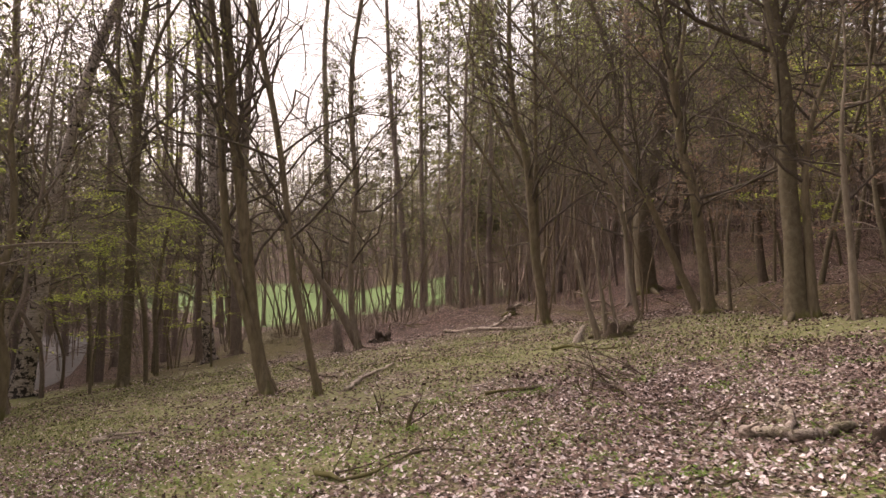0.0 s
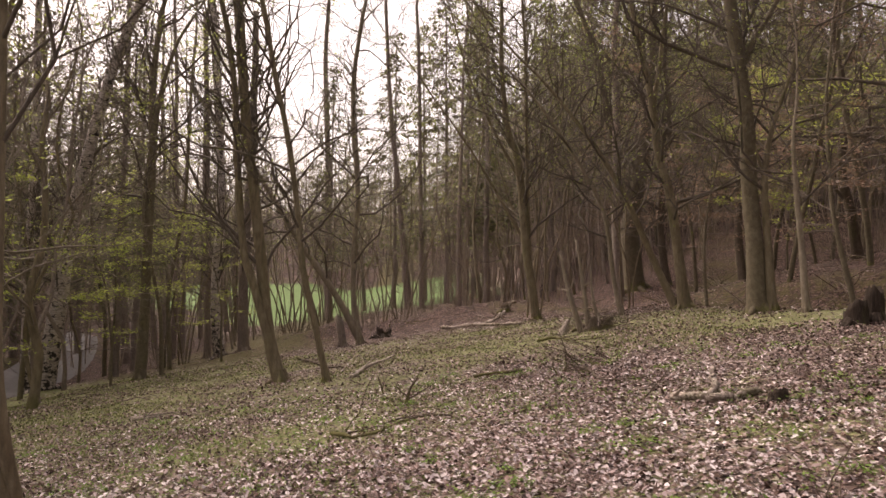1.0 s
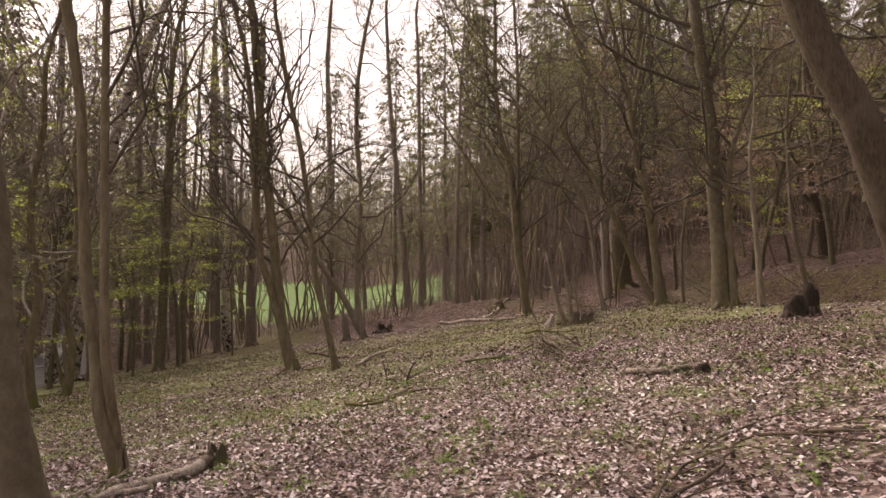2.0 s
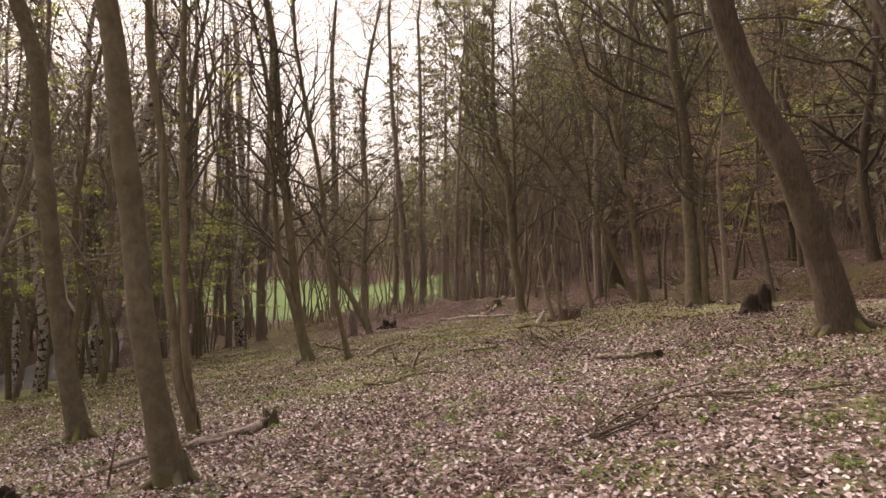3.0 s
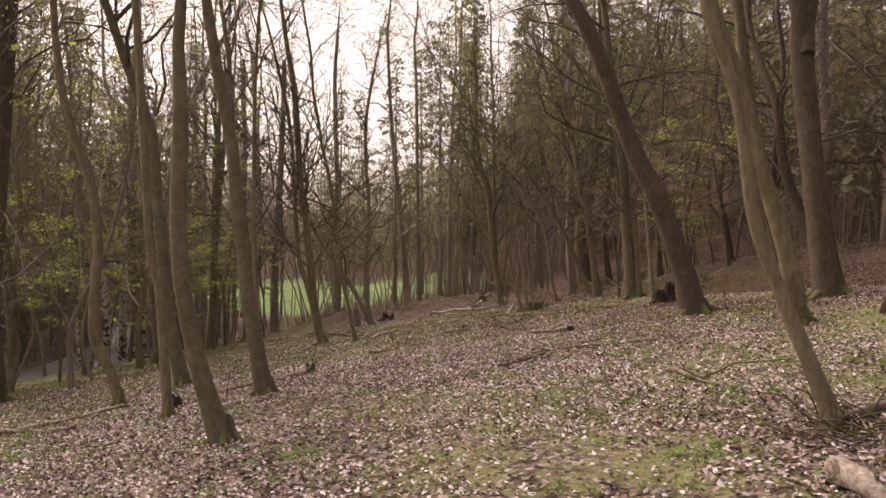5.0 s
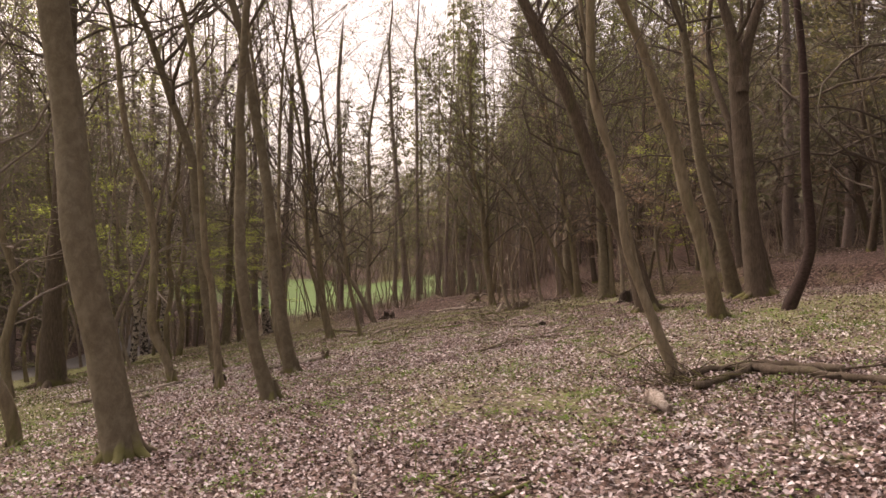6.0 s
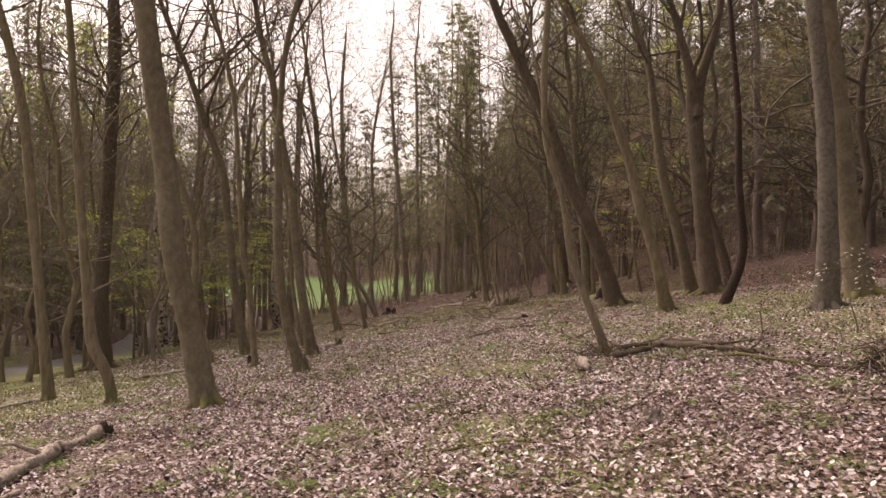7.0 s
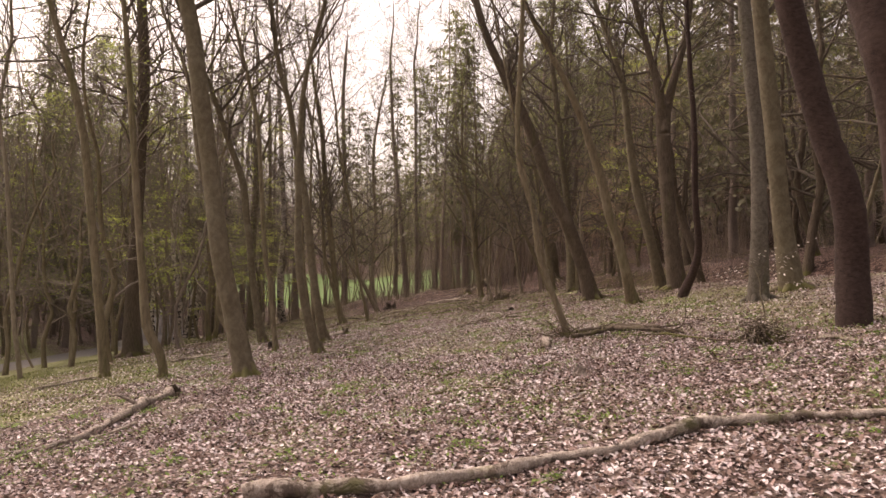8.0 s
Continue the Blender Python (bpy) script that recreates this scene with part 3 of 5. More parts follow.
TREES = [
    ("silver_birch", -16.91, 30.45, 0.339, [[(0.00, 0.00, 0.467), (0.67, 3.59, 0.339), (1.10, 6.97, 0.282), (1.67, 9.64, 0.245), (2.48, 12.57, 0.226), (3.18, 14.78, 0.207), (3.97, 16.75, 0.188)]]),
    ("silver_birch", -17.76, 30.68, 0.190, [[(0.00, 0.00, 0.251), (0.17, 4.59, 0.190), (0.27, 8.73, 0.171), (0.35, 13.16, 0.161), (0.39, 16.88, 0.142)]]),
    ("beech", -12.18, 28.98, 0.202, [[(0.00, 0.00, 0.242), (0.07, 2.68, 0.202), (0.15, 6.13, 0.185), (0.32, 9.39, 0.168), (0.32, 12.02, 0.143), (0.51, 14.23, 0.101)], [(0.32, 9.39, 0.111), (0.80, 12.02, 0.084), (1.39, 13.79, 0.067), (2.03, 14.89, 0.051)]]),
    ("silver_birch", -12.11, 39.62, 0.276, [[(0.00, 0.00, 0.330), (-0.20, 2.43, 0.276), (-0.17, 5.08, 0.253), (0.04, 7.75, 0.230), (-0.07, 11.62, 0.207), (-0.23, 15.51, 0.184), (-0.38, 19.13, 0.173)]]),
    ("alder", -13.96, 43.55, 0.190, [[(0.00, 0.00, 0.223), (-0.05, 4.52, 0.190), (-0.17, 9.40, 0.177), (-0.16, 14.32, 0.165), (-0.30, 20.93, 0.139)]]),
    ("alder", -11.79, 43.41, 0.278, [[(0.00, 0.00, 0.362), (-0.04, 4.18, 0.278), (0.29, 10.68, 0.227), (0.55, 17.24, 0.202), (0.59, 20.55, 0.177)]]),
    ("hornbeam", -4.41, 19.20, 0.167, [[(0.00, 0.00, 0.209), (-0.35, 1.38, 0.167), (-0.60, 3.65, 0.156), (-0.82, 5.68, 0.151), (-1.02, 7.10, 0.145), (-1.20, 10.05, 0.140)], [(-0.12, 0.46, 0.135), (-0.74, 2.70, 0.112), (-1.03, 3.65, 0.106), (-1.22, 5.68, 0.100), (-1.32, 8.18, 0.089), (-1.56, 10.05, 0.078)]]),
    ("hornbeam", -2.80, 17.00, 0.079, [[(0.00, 0.12, 0.098), (-0.22, 1.27, 0.079), (-0.55, 2.78, 0.079), (-0.74, 4.44, 0.074), (-0.95, 6.10, 0.074), (-1.28, 7.64, 0.069), (-1.49, 8.94, 0.064)]]),
    ("hazel", -3.55, 31.70, 0.129, [[(0.00, 0.00, 0.183), (-0.31, 1.83, 0.129), (-0.32, 4.17, 0.120), (-0.15, 6.80, 0.111), (-0.35, 9.90, 0.111), (-0.31, 12.30, 0.101), (0.06, 14.72, 0.092)], [(-0.07, 0.23, 0.173), (-1.02, 2.06, 0.147), (-2.69, 4.54, 0.129), (-4.73, 7.87, 0.101), (-6.05, 9.42, 0.074), (-7.99, 12.06, 0.046)]]),
    ("larch", -11.27, 73.60, 0.300, [[(0.00, 0.55, 0.425), (-0.08, 14.84, 0.300), (-0.36, 25.96, 0.235), (-0.06, 31.57, 0.193)]]),
    ("larch", -3.14, 70.40, 0.286, [[(0.00, 0.00, 0.406), (-0.64, 7.85, 0.286), (-1.40, 15.78, 0.246), (-1.83, 21.10, 0.205), (-2.17, 29.13, 0.164)]]),
    ("larch", -1.80, 67.20, 0.195, [[(0.00, 0.00, 0.258), (-0.11, 12.47, 0.195), (-0.22, 22.63, 0.156), (-0.43, 27.74, 0.137)]]),
    ("hornbeam", 3.97, 29.38, 0.171, [[(0.00, 0.00, 0.207), (-0.23, 1.64, 0.171), (-0.42, 2.93, 0.171), (-0.72, 6.47, 0.154), (-1.15, 7.91, 0.128), (-1.37, 10.47, 0.102), (-1.36, 12.71, 0.077)], [(-0.76, 6.03, 0.075), (-1.86, 8.25, 0.051), (-2.74, 10.25, 0.043), (-3.40, 12.71, 0.034)], [(-0.27, 2.29, 0.094), (-0.35, 5.96, 0.077), (-0.39, 11.21, 0.068), (-0.47, 12.71, 0.060)], [(-0.55, 3.39, 0.066), (-2.30, 6.47, 0.051), (-3.62, 8.47, 0.034)]]),
    ("hornbeam", 7.90, 23.40, 0.122, [[(0.00, 0.00, 0.150), (-0.39, 0.96, 0.122), (-0.85, 1.99, 0.109), (-1.53, 3.46, 0.095), (-2.34, 4.99, 0.082), (-3.28, 6.42, 0.068), (-4.27, 7.73, 0.054), (-5.32, 8.80, 0.041)]]),
    ("hornbeam", 8.03, 22.90, 0.173, [[(0.00, 0.00, 0.235), (-0.15, 1.28, 0.173), (-0.48, 3.68, 0.146), (-0.81, 5.05, 0.133), (-0.96, 6.61, 0.120), (-1.21, 8.00, 0.093), (-1.54, 9.57, 0.073)], [(-0.96, 6.61, 0.088), (-0.69, 8.00, 0.073), (-0.47, 9.57, 0.060)]]),
    ("beech", 10.47, 38.96, 0.476, [[(0.00, 0.00, 0.562), (-0.26, 3.19, 0.476), (0.20, 5.82, 0.408), (0.66, 8.45, 0.340), (0.89, 11.10, 0.272), (1.10, 14.36, 0.204)], [(-0.11, 4.06, 0.275), (-0.82, 5.82, 0.227), (-1.37, 9.63, 0.193), (-1.93, 12.58, 0.159), (-2.94, 15.55, 0.113)]]),
    ("alder", 9.37, 37.71, 0.219, [[(0.00, 0.00, 0.266), (-0.19, 4.07, 0.219), (-0.09, 9.74, 0.197), (-0.16, 13.74, 0.175), (-0.04, 15.47, 0.153)]]),
    ("hazel", 6.30, 24.37, 0.078, [[(0.00, 0.00, 0.094), (-0.24, 1.23, 0.078), (-0.55, 3.41, 0.078), (-1.27, 5.06, 0.071), (-2.12, 6.42, 0.064), (-3.08, 7.73, 0.050), (-4.18, 8.93, 0.028)]]),
    ("beech", 8.35, 17.94, 0.219, [[(0.00, 0.00, 0.287), (-0.04, 1.53, 0.219), (-0.15, 3.14, 0.209), (-0.26, 4.90, 0.198), (-0.41, 6.26, 0.188), (-0.58, 7.62, 0.177)], [(-0.30, 6.39, 0.092), (-0.09, 7.08, 0.073), (0.26, 7.62, 0.063)]]),
    ("hornbeam", 8.65, 17.73, 0.103, [[(0.00, 0.00, 0.136), (-0.07, 1.87, 0.103), (-0.14, 3.47, 0.082), (0.08, 4.80, 0.067), (0.57, 6.15, 0.041), (0.79, 7.09, 0.026)], [(-0.14, 3.47, 0.045), (-0.45, 4.54, 0.031), (-0.57, 5.47, 0.021)]]),
    ("hazel", 8.72, 16.04, 0.075, [[(0.00, 0.00, 0.103), (-0.06, 1.40, 0.075), (-0.18, 2.96, 0.065), (-0.25, 4.16, 0.042), (-0.09, 5.01, 0.028)]]),
    ("beech", -5.79, 5.77, 0.146, [[(0.00, 0.00, 0.193), (-0.24, 1.29, 0.146), (-0.43, 2.59, 0.138), (-0.54, 3.99, 0.138), (-0.70, 4.93, 0.138), (-0.81, 6.07, 0.138), (-1.01, 6.73, 0.131), (-1.21, 7.30, 0.124)]]),
    ("beech", -2.75, 1.45, 0.143, [[(0.00, 0.00, 0.190), (-0.13, 0.96, 0.143), (-0.28, 1.81, 0.136), (-0.41, 2.79, 0.134), (-0.51, 3.72, 0.129), (-0.58, 4.52, 0.119), (-0.70, 5.27, 0.115)]]),
    ("hornbeam", -3.59, 4.74, 0.080, [[(0.00, 0.00, 0.088), (-0.19, 0.78, 0.080), (-0.30, 1.46, 0.074), (-0.42, 2.31, 0.074), (-0.50, 3.17, 0.060), (-0.58, 4.46, 0.060), (-0.75, 5.76, 0.067), (-0.80, 6.63, 0.060)], [(-0.03, 0.27, 0.066), (-0.08, 1.45, 0.057), (-0.14, 2.81, 0.053), (-0.20, 4.46, 0.047), (-0.18, 6.63, 0.043)]]),
    ("oak", 7.27, 6.78, 0.283, [[(0.00, 0.00, 0.369), (-0.33, 1.20, 0.283), (-0.67, 2.12, 0.268), (-1.11, 3.23, 0.260), (-1.56, 4.15, 0.244), (-1.90, 5.07, 0.228), (-2.23, 6.00, 0.213)]]),
    ("hornbeam", 7.68, 1.92, 0.177, [[(0.00, 0.00, 0.221), (-0.30, 0.98, 0.177), (-0.58, 2.08, 0.162), (-0.91, 3.07, 0.154), (-1.14, 4.07, 0.147), (-1.43, 4.97, 0.139), (-1.71, 5.78, 0.116)]]),
    ("oak", 10.64, 6.44, 0.298, [[(0.00, 0.00, 0.411), (-0.27, 2.17, 0.298), (-0.42, 4.80, 0.285), (-0.50, 6.60, 0.285), (-0.58, 7.40, 0.225), (-0.74, 8.32, 0.17), (-0.95, 9.21, 0.136)], [(-0.47, 6.30, 0.2), (-0.36, 7.25, 0.2), (-0.10, 8.40, 0.158), (0.16, 9.21, 0.136)]]),
    ("beech", 10.41, 7.86, 0.201, [[(0.00, 0.00, 0.270), (-0.53, 1.93, 0.201), (-1.07, 3.97, 0.187), (-1.39, 5.98, 0.158), (-1.68, 8.26, 0.129), (-2.04, 9.77, 0.101)]]),
    # an alder in dark cherry bark, its shade put into the colour
    ("cherry", 9.24, 1.48, 0.128, [[(0.00, 0.00, 0.165), (0.50, 1.47, 0.128), (0.39, 3.41, 0.107), (0.39, 5.70, 0.096), (0.30, 7.58, 0.080)]]),
    ("aspen", 9.80, -3.30, 0.216, [[(0.00, 0.00, 0.291), (-0.02, 2.03, 0.216), (-0.08, 4.35, 0.192), (-0.27, 6.37, 0.180), (-0.41, 8.24, 0.168)]]),
    ("beech", 11.40, -1.83, 0.270, [[(0.00, 0.00, 0.368), (-0.26, 2.23, 0.270), (-0.47, 4.38, 0.257), (-0.68, 6.38, 0.244), (-0.89, 8.55, 0.231)]]),
    ("cherry", 8.42, -10.63, 0.28, [[(0.00, 0.00, 0.30), (0.02, 0.97, 0.280), (-0.02, 1.6, 0.270), (-0.15, 2.40, 0.255), (-0.42, 3.4, 0.245), (-0.72, 4.6, 0.24), (-1.00, 5.7, 0.23)]]),
    # an oak in cherry bark: the canopy's shade is painted as bark colour
    ("cherry", 6.68, -15.70, 0.268, [[(0.00, 0.19, 0.330), (-0.32, 1.78, 0.268), (-0.52, 2.90, 0.259), (-0.70, 3.52, 0.251), (-0.82, 4.14, 0.240)]]),
    ("beech", -2.16, -3.39, 0.120, [[(0.00, 0.00, 0.158), (-0.21, 0.76, 0.120), (-0.36, 1.46, 0.106), (-0.45, 2.17, 0.102), (-0.54, 3.24, 0.097), (-0.53, 4.14, 0.097), (-0.54, 5.04, 0.074)]]),
    ("hornbeam", -3.99, -0.23, 0.084, [[(0.00, 0.00, 0.093), (-0.09, 0.80, 0.084), (-0.23, 2.28, 0.078), (-0.35, 2.77, 0.078), (-0.45, 4.36, 0.071), (-0.50, 5.61, 0.071), (-0.55, 6.46, 0.065)]]),
    ("hornbeam", -6.09, 2.82, 0.107, [[(0.00, 0.00, 0.118), (-0.23, 0.70, 0.107), (-0.55, 1.34, 0.124), (-0.54, 2.14, 0.107), (-0.58, 3.61, 0.099), (-0.76, 4.89, 0.099), (-1.06, 5.68, 0.091), (-1.31, 6.59, 0.082), (-1.54, 7.88, 0.074)]]),
    ("oak", -11.61, 7.54, 0.274, [[(0.00, 0.00, 0.444), (0.01, 2.61, 0.274), (0.12, 5.43, 0.238), (0.21, 9.20, 0.238), (0.27, 12.03, 0.238), (0.14, 14.89, 0.201)]]),
    ("hornbeam", -5.68, -5.14, 0.109, [[(0.00, 0.00, 0.108), (-0.06, 0.60, 0.109), (-0.35, 1.25, 0.120), (-0.47, 2.34, 0.098), (-0.58, 3.74, 0.087), (-0.70, 5.85, 0.077), (-0.87, 7.97, 0.066), (-0.98, 9.39, 0.055)]]),
    ("hornbeam", -8.09, -2.96, 0.116, [[(0.00, 0.00, 0.148), (-0.08, 1.68, 0.116), (-0.22, 3.53, 0.110), (-0.49, 6.53, 0.110), (-0.83, 8.26, 0.098), (-1.24, 9.52, 0.085), (-1.49, 10.47, 0.073)]]),
    ("hazel", -12.30, 0.44, 0.071, [[(0.00, 0.00, 0.078), (-0.14, 2.02, 0.071), (-0.27, 4.18, 0.064), (-0.40, 6.74, 0.064), (-0.66, 8.57, 0.057), (-0.34, 11.01, 0.050)]]),
    ("beech", -3.07, -7.42, 0.211, [[(0.00, 0.00, 0.244), (-0.29, 1.32, 0.211), (-0.58, 2.78, 0.202), (-0.82, 4.27, 0.192), (-1.08, 6.38, 0.183), (-1.24, 7.50, 0.173), (-1.38, 8.25, 0.173)]]),
    ("hornbeam", 4.04, -6.40, 0.066, [[(0.00, 0.24, 0.082), (-0.35, 1.15, 0.066), (-0.61, 1.89, 0.058), (-0.77, 2.95, 0.050), (-1.06, 3.91, 0.058), (-1.12, 5.09, 0.062), (-1.03, 6.70, 0.058)], [(-0.02, 0.30, 0.055), (-0.24, 0.93, 0.037), (-0.45, 1.67, 0.029)]]),
]
for n, (kind, x, y, r, stems) in enumerate(TREES):
    tree(kind, x, y, stems, 100 + n)


# ---- trees of the wood behind, built once and planted again
def pole(kind, height, r, seed, leafy=0.0, sweep=0.35, lo=0.3, n1=16, L=1.8, el=(0.3, 1.05), n3=3):
    rng = np.random.default_rng(seed)
    root = thing(kind, 0, 0, 0, LABEL[kind][0], "tree", "trees of the wood behind")
    k = 12
    z = np.linspace(0, height, k)
    off = np.cumsum(rng.normal(size=(k, 2)) * sweep * height / 60, 0)
    off -= off[0]
    axis = np.column_stack([off, z])
    rad = r * (1 - 0.9 * (z / height) ** 0.9)
    axis[0, 2] = -0.3
    b = Buf()
    p = spline(np.column_stack([axis, rad]), 2)
    rad2 = np.maximum(p[:, 3], 0.006) * (1 + 0.25 * np.exp(-np.maximum(p[:, 2], 0) / 0.2))
    b.tube(p[:, :3], rad2, 8 if r > 0.08 else 6, True, 0.02, rng)
    part("trunk", b, M_BARK[kind], root)
    wood, lp = grow_crown(rng, p[:, :3], rad2, lo * height, n1, L, 4, n3, el, 0.07, None, 1.8, 0.4, 0.4 if kind == "oak" else 0.3)
    crown = part("crown", wood, M_BARK["twig" if kind == "oak" else "hazy_twig"], root, "bare fine branches and twigs")
    if leafy:
        keep = lp[rng.uniform(size=len(lp)) < leafy]
        b = Buf()
        v, t = leaf_cards(rng, keep, 0.08, (0.4, 0.4, 0.05), 6)
        b.polys(v, t)
        part("foliage", b, M_SPRING, crown, "sparse yellow-green spring leaves", False)
    return root


def coppice(seed, n=4, height=18):
    """Several slim stems from one stool, with steep fine branches."""
    rng = np.random.default_rng(seed)
    root = thing("hornbeam_coppice", 0, 0, 0, "many-stemmed hornbeam with slim olive stems and fine twigs", "tree", "trees of the wood behind")
    wood, lps = Buf(), []
    for i in range(n):
        az = i * 6.28 / n + rng.uniform(-0.4, 0.4)
        h = height * rng.uniform(0.6, 1.1)
        p, r = sprig(rng, [0.25 * math.cos(az), 0.25 * math.sin(az), -0.3], heading(az, rng.uniform(1.4, 1.54)), h, rng.uniform(0.035, 0.06), 0.03, 10, 0.0, 0.09)
        p = spline(np.column_stack([p, np.linspace(r[0], 0.012, len(r))]), 3)
        b = Buf()
        b.tube(p[:, :3], p[:, 3], 8, True, 0.02, rng)
        part("stem", b, M_BARK["hornbeam"], root)
        _, lp = grow_crown(rng, p[:, :3], p[:, 3], 0.3 * h, 8, 3.0, 4, 2, (0.6, 1.25), 0.05, wood, 2.0)
        lps.append(lp)
    part("crown", wood, M_BARK["hazy_twig"], root, "bare fine branches and twigs")
    lp = np.vstack(lps)
    b = Buf()
    v, t = leaf_cards(rng, lp[rng.uniform(size=len(lp)) < 0.15], 0.07, (0.3, 0.3, 0.05), 5)
    b.polys(v, t)
    part("foliage", b, M_SPRING, root, "sparse yellow-green spring leaves", False)
    return root


def leafy_sapling(seed, height=8.5, mat=None, boughs=16, per=6, reach=2.8, label="young understorey beech with tiers of fresh yellow-green leaves"):
    """A young understorey beech just in leaf: flat tiers of fresh yellow-green leaves."""
    rng = np.random.default_rng(seed)
    root = thing("young_beech", 0, 0, 0, label, "tree", "young beeches in leaf")
    p, r = sprig(rng, [0, 0, -0.3], heading(rng.uniform(0, 6.28), 1.5), height, 0.06, 0.03, 10, 0.0, 0.07)
    p = spline(np.column_stack([p, np.linspace(0.007 * height, 0.012, len(r))]), 2)
    b = Buf()
    b.tube(p[:, :3], p[:, 3], 7, True, 0.02, rng)
    part("trunk", b, M_BARK["beech"], root)
    wood, pts = Buf(), []
    for i in range(boughs):
        k = rng.integers(5, len(p) - 1)
        az, L = rng.uniform(0, 6.28), rng.uniform(0.35, 1.0) * reach * (1.15 - 0.6 * k / len(p))
        c, cr = sprig(rng, p[k, :3], heading(az, 0.2), L, 0.02, -0.02, 6)
        wood.tube(c, cr, 4, False)
        for j in range(9):
            m = rng.integers(1, 7)
            w, wr = sprig(rng, c[m], heading(az + rng.choice((-1, 1)) * rng.uniform(0.4, 1.0), rng.uniform(-0.1, 0.15)), reach * rng.uniform(0.1, 0.3), 0.008, -0.01, 2)
            wood.tube(w, wr, 3, False)
            if i % 3:
                pts += [w[1], w[2], 0.5 * (w[1] + w[2])]
    crown = part("crown", wood, M_BARK["hazy_twig"], root, "thin level branches")
    b = Buf()
    v, t = leaf_cards(rng, np.array(pts), 0.105 if mat is None else 0.12, (0.05 * reach, 0.05 * reach, 0.025), per)
    b.polys(v, t)
    part("foliage", b, mat or M_YOUNG, crown, "fresh small leaves in flat sprays", False)
    return root


def spruce(height, r, seed, lo=0.15, dens=1.0, fine=1, needles=None, label="tall dark green spruce with drooping boughs"):
    rng = np.random.default_rng(seed)
    root = thing("spruce", 0, 0, 0, label, "tree", "trees of the wood behind")
    z = np.linspace(-0.3, height, 14)
    axis = np.column_stack([0.05 * rng.normal(size=14), 0.05 * rng.normal(size=14), z])
    b = Buf()
    b.tube(axis, np.maximum(r * (1 - 0.95 * np.clip(z, 0, None) / height), 0.01), 8)
    part("trunk", b, M_BARK["spruce"], root)
    wood, pts, ways = Buf(), [], []
    for h in np.arange(0.06 * height, height - 0.4, 0.85):
        f = h / height
        for _ in range(int(4 * dens + rng.uniform(0, 1.5))):
            az, L = rng.uniform(0, 2 * np.pi), (0.6 + 4.0 * (1 - f)) * rng.uniform(0.6, 1.15)
            bb, br = sprig(rng, [0, 0, h], heading(az, 0.1), L, 0.03, 0.01, 3, 0.09)
            wood.tube(bb, np.maximum(br, 0.012), 3, False)
            if f < lo:
                for k in (1, 2, 3):
                    w, wr = sprig(rng, bb[k], heading(az + rng.choice((-1, 1)) * rng.uniform(0.5, 1.2), -0.15), 0.35 * L, 0.01, 0.0, 2, 0.05)
                    wood.tube(w, np.maximum(wr, 0.007), 3, False)
                continue
            for k in (1, 2, 2.5, 3):
                for s in (-1, 1) * fine:
                    f2 = rng.uniform(0, 1) if fine > 2 else 0.5
                    pts.append(bb[int(k) - (fine > 2)] * (1 - f2) + bb[math.ceil(k)] * f2 + rng.normal(size=3) * 0.06 * min(fine, 3) * np.array([2, 2, 1]))
                    ways.append(heading(az + s * rng.uniform(0.3, 1.0), rng.uniform(-0.6, 0.0)) * rng.uniform(0.5, 1.0) * (0.5 + 0.2 * L) * (1.0, 1.0, 0.62, 0.5, 0.4, 0.36)[fine])
    tagged(part("bough", wood, M_BARK["hazy_twig"], root, "thin drooping brown boughs"), kind="stuff")
    c, u = np.array(pts), np.array(ways)
    k = len(c)
    w = np.cross(u, [0, 0, 1.0]) * (0.25 if fine < 3 else 0.1) + rng.normal(size=(k, 3)) * (0.05 if fine < 3 else 0.02)
    v = np.stack([c, c + u * 0.45 + w, c + u - [0, 0, 0.12], c + u * 0.45 - w], 1).reshape(-1, 3)
    i = np.arange(k)[:, None] * 4
    t = np.concatenate([i + np.array([0, 1, 2]), i + np.array([0, 2, 3])])
    nb = Buf()
    nb.polys(v, t)
    part("foliage", nb, needles or M_NEEDLE, root, "drooping needle sprays", False)
    return root


def thicket(seed, n=8, h=(3.0, 7.0), spread=1.3):
    """A clump of thin brown saplings."""
    rng = np.random.default_rng(seed)
    root = thing("sapling_clump", 0, 0, 0, "clump of thin reddish-brown bare saplings", "shrub", "undergrowth of saplings")
    for i in range(n):
        wood = Buf()
        o = np.array([*rng.normal(size=2) * spread, -0.45])
        hh = rng.uniform(*h)
        p, r = sprig(rng, o, heading(rng.uniform(0, 6.28), rng.uniform(1.3, 1.55)), hh, rng.uniform(0.012, 0.03), 0.05, 7, 0.0, 0.08)
        wood.tube(p, r, 4, False)
        for _ in range(6):
            k = rng.integers(2, 7)
            c, cr = sprig(rng, p[k], heading(rng.uniform(0, 6.28), rng.uniform(0.3, 1.1)), rng.uniform(0.5, 1.5), 0.009, 0.08, 3)
            wood.tube(c, cr, 3, False)
            for _ in range(2):
                w, wr = sprig(rng, c[rng.integers(1, 4)], heading(rng.uniform(0, 6.28), rng.uniform(0.2, 1.0)), rng.uniform(0.2, 0.6), 0.005, 0.05, 2)
                wood.tube(w, wr, 3, False)
        part("stem", wood, M_SAPLING, root)
    return root


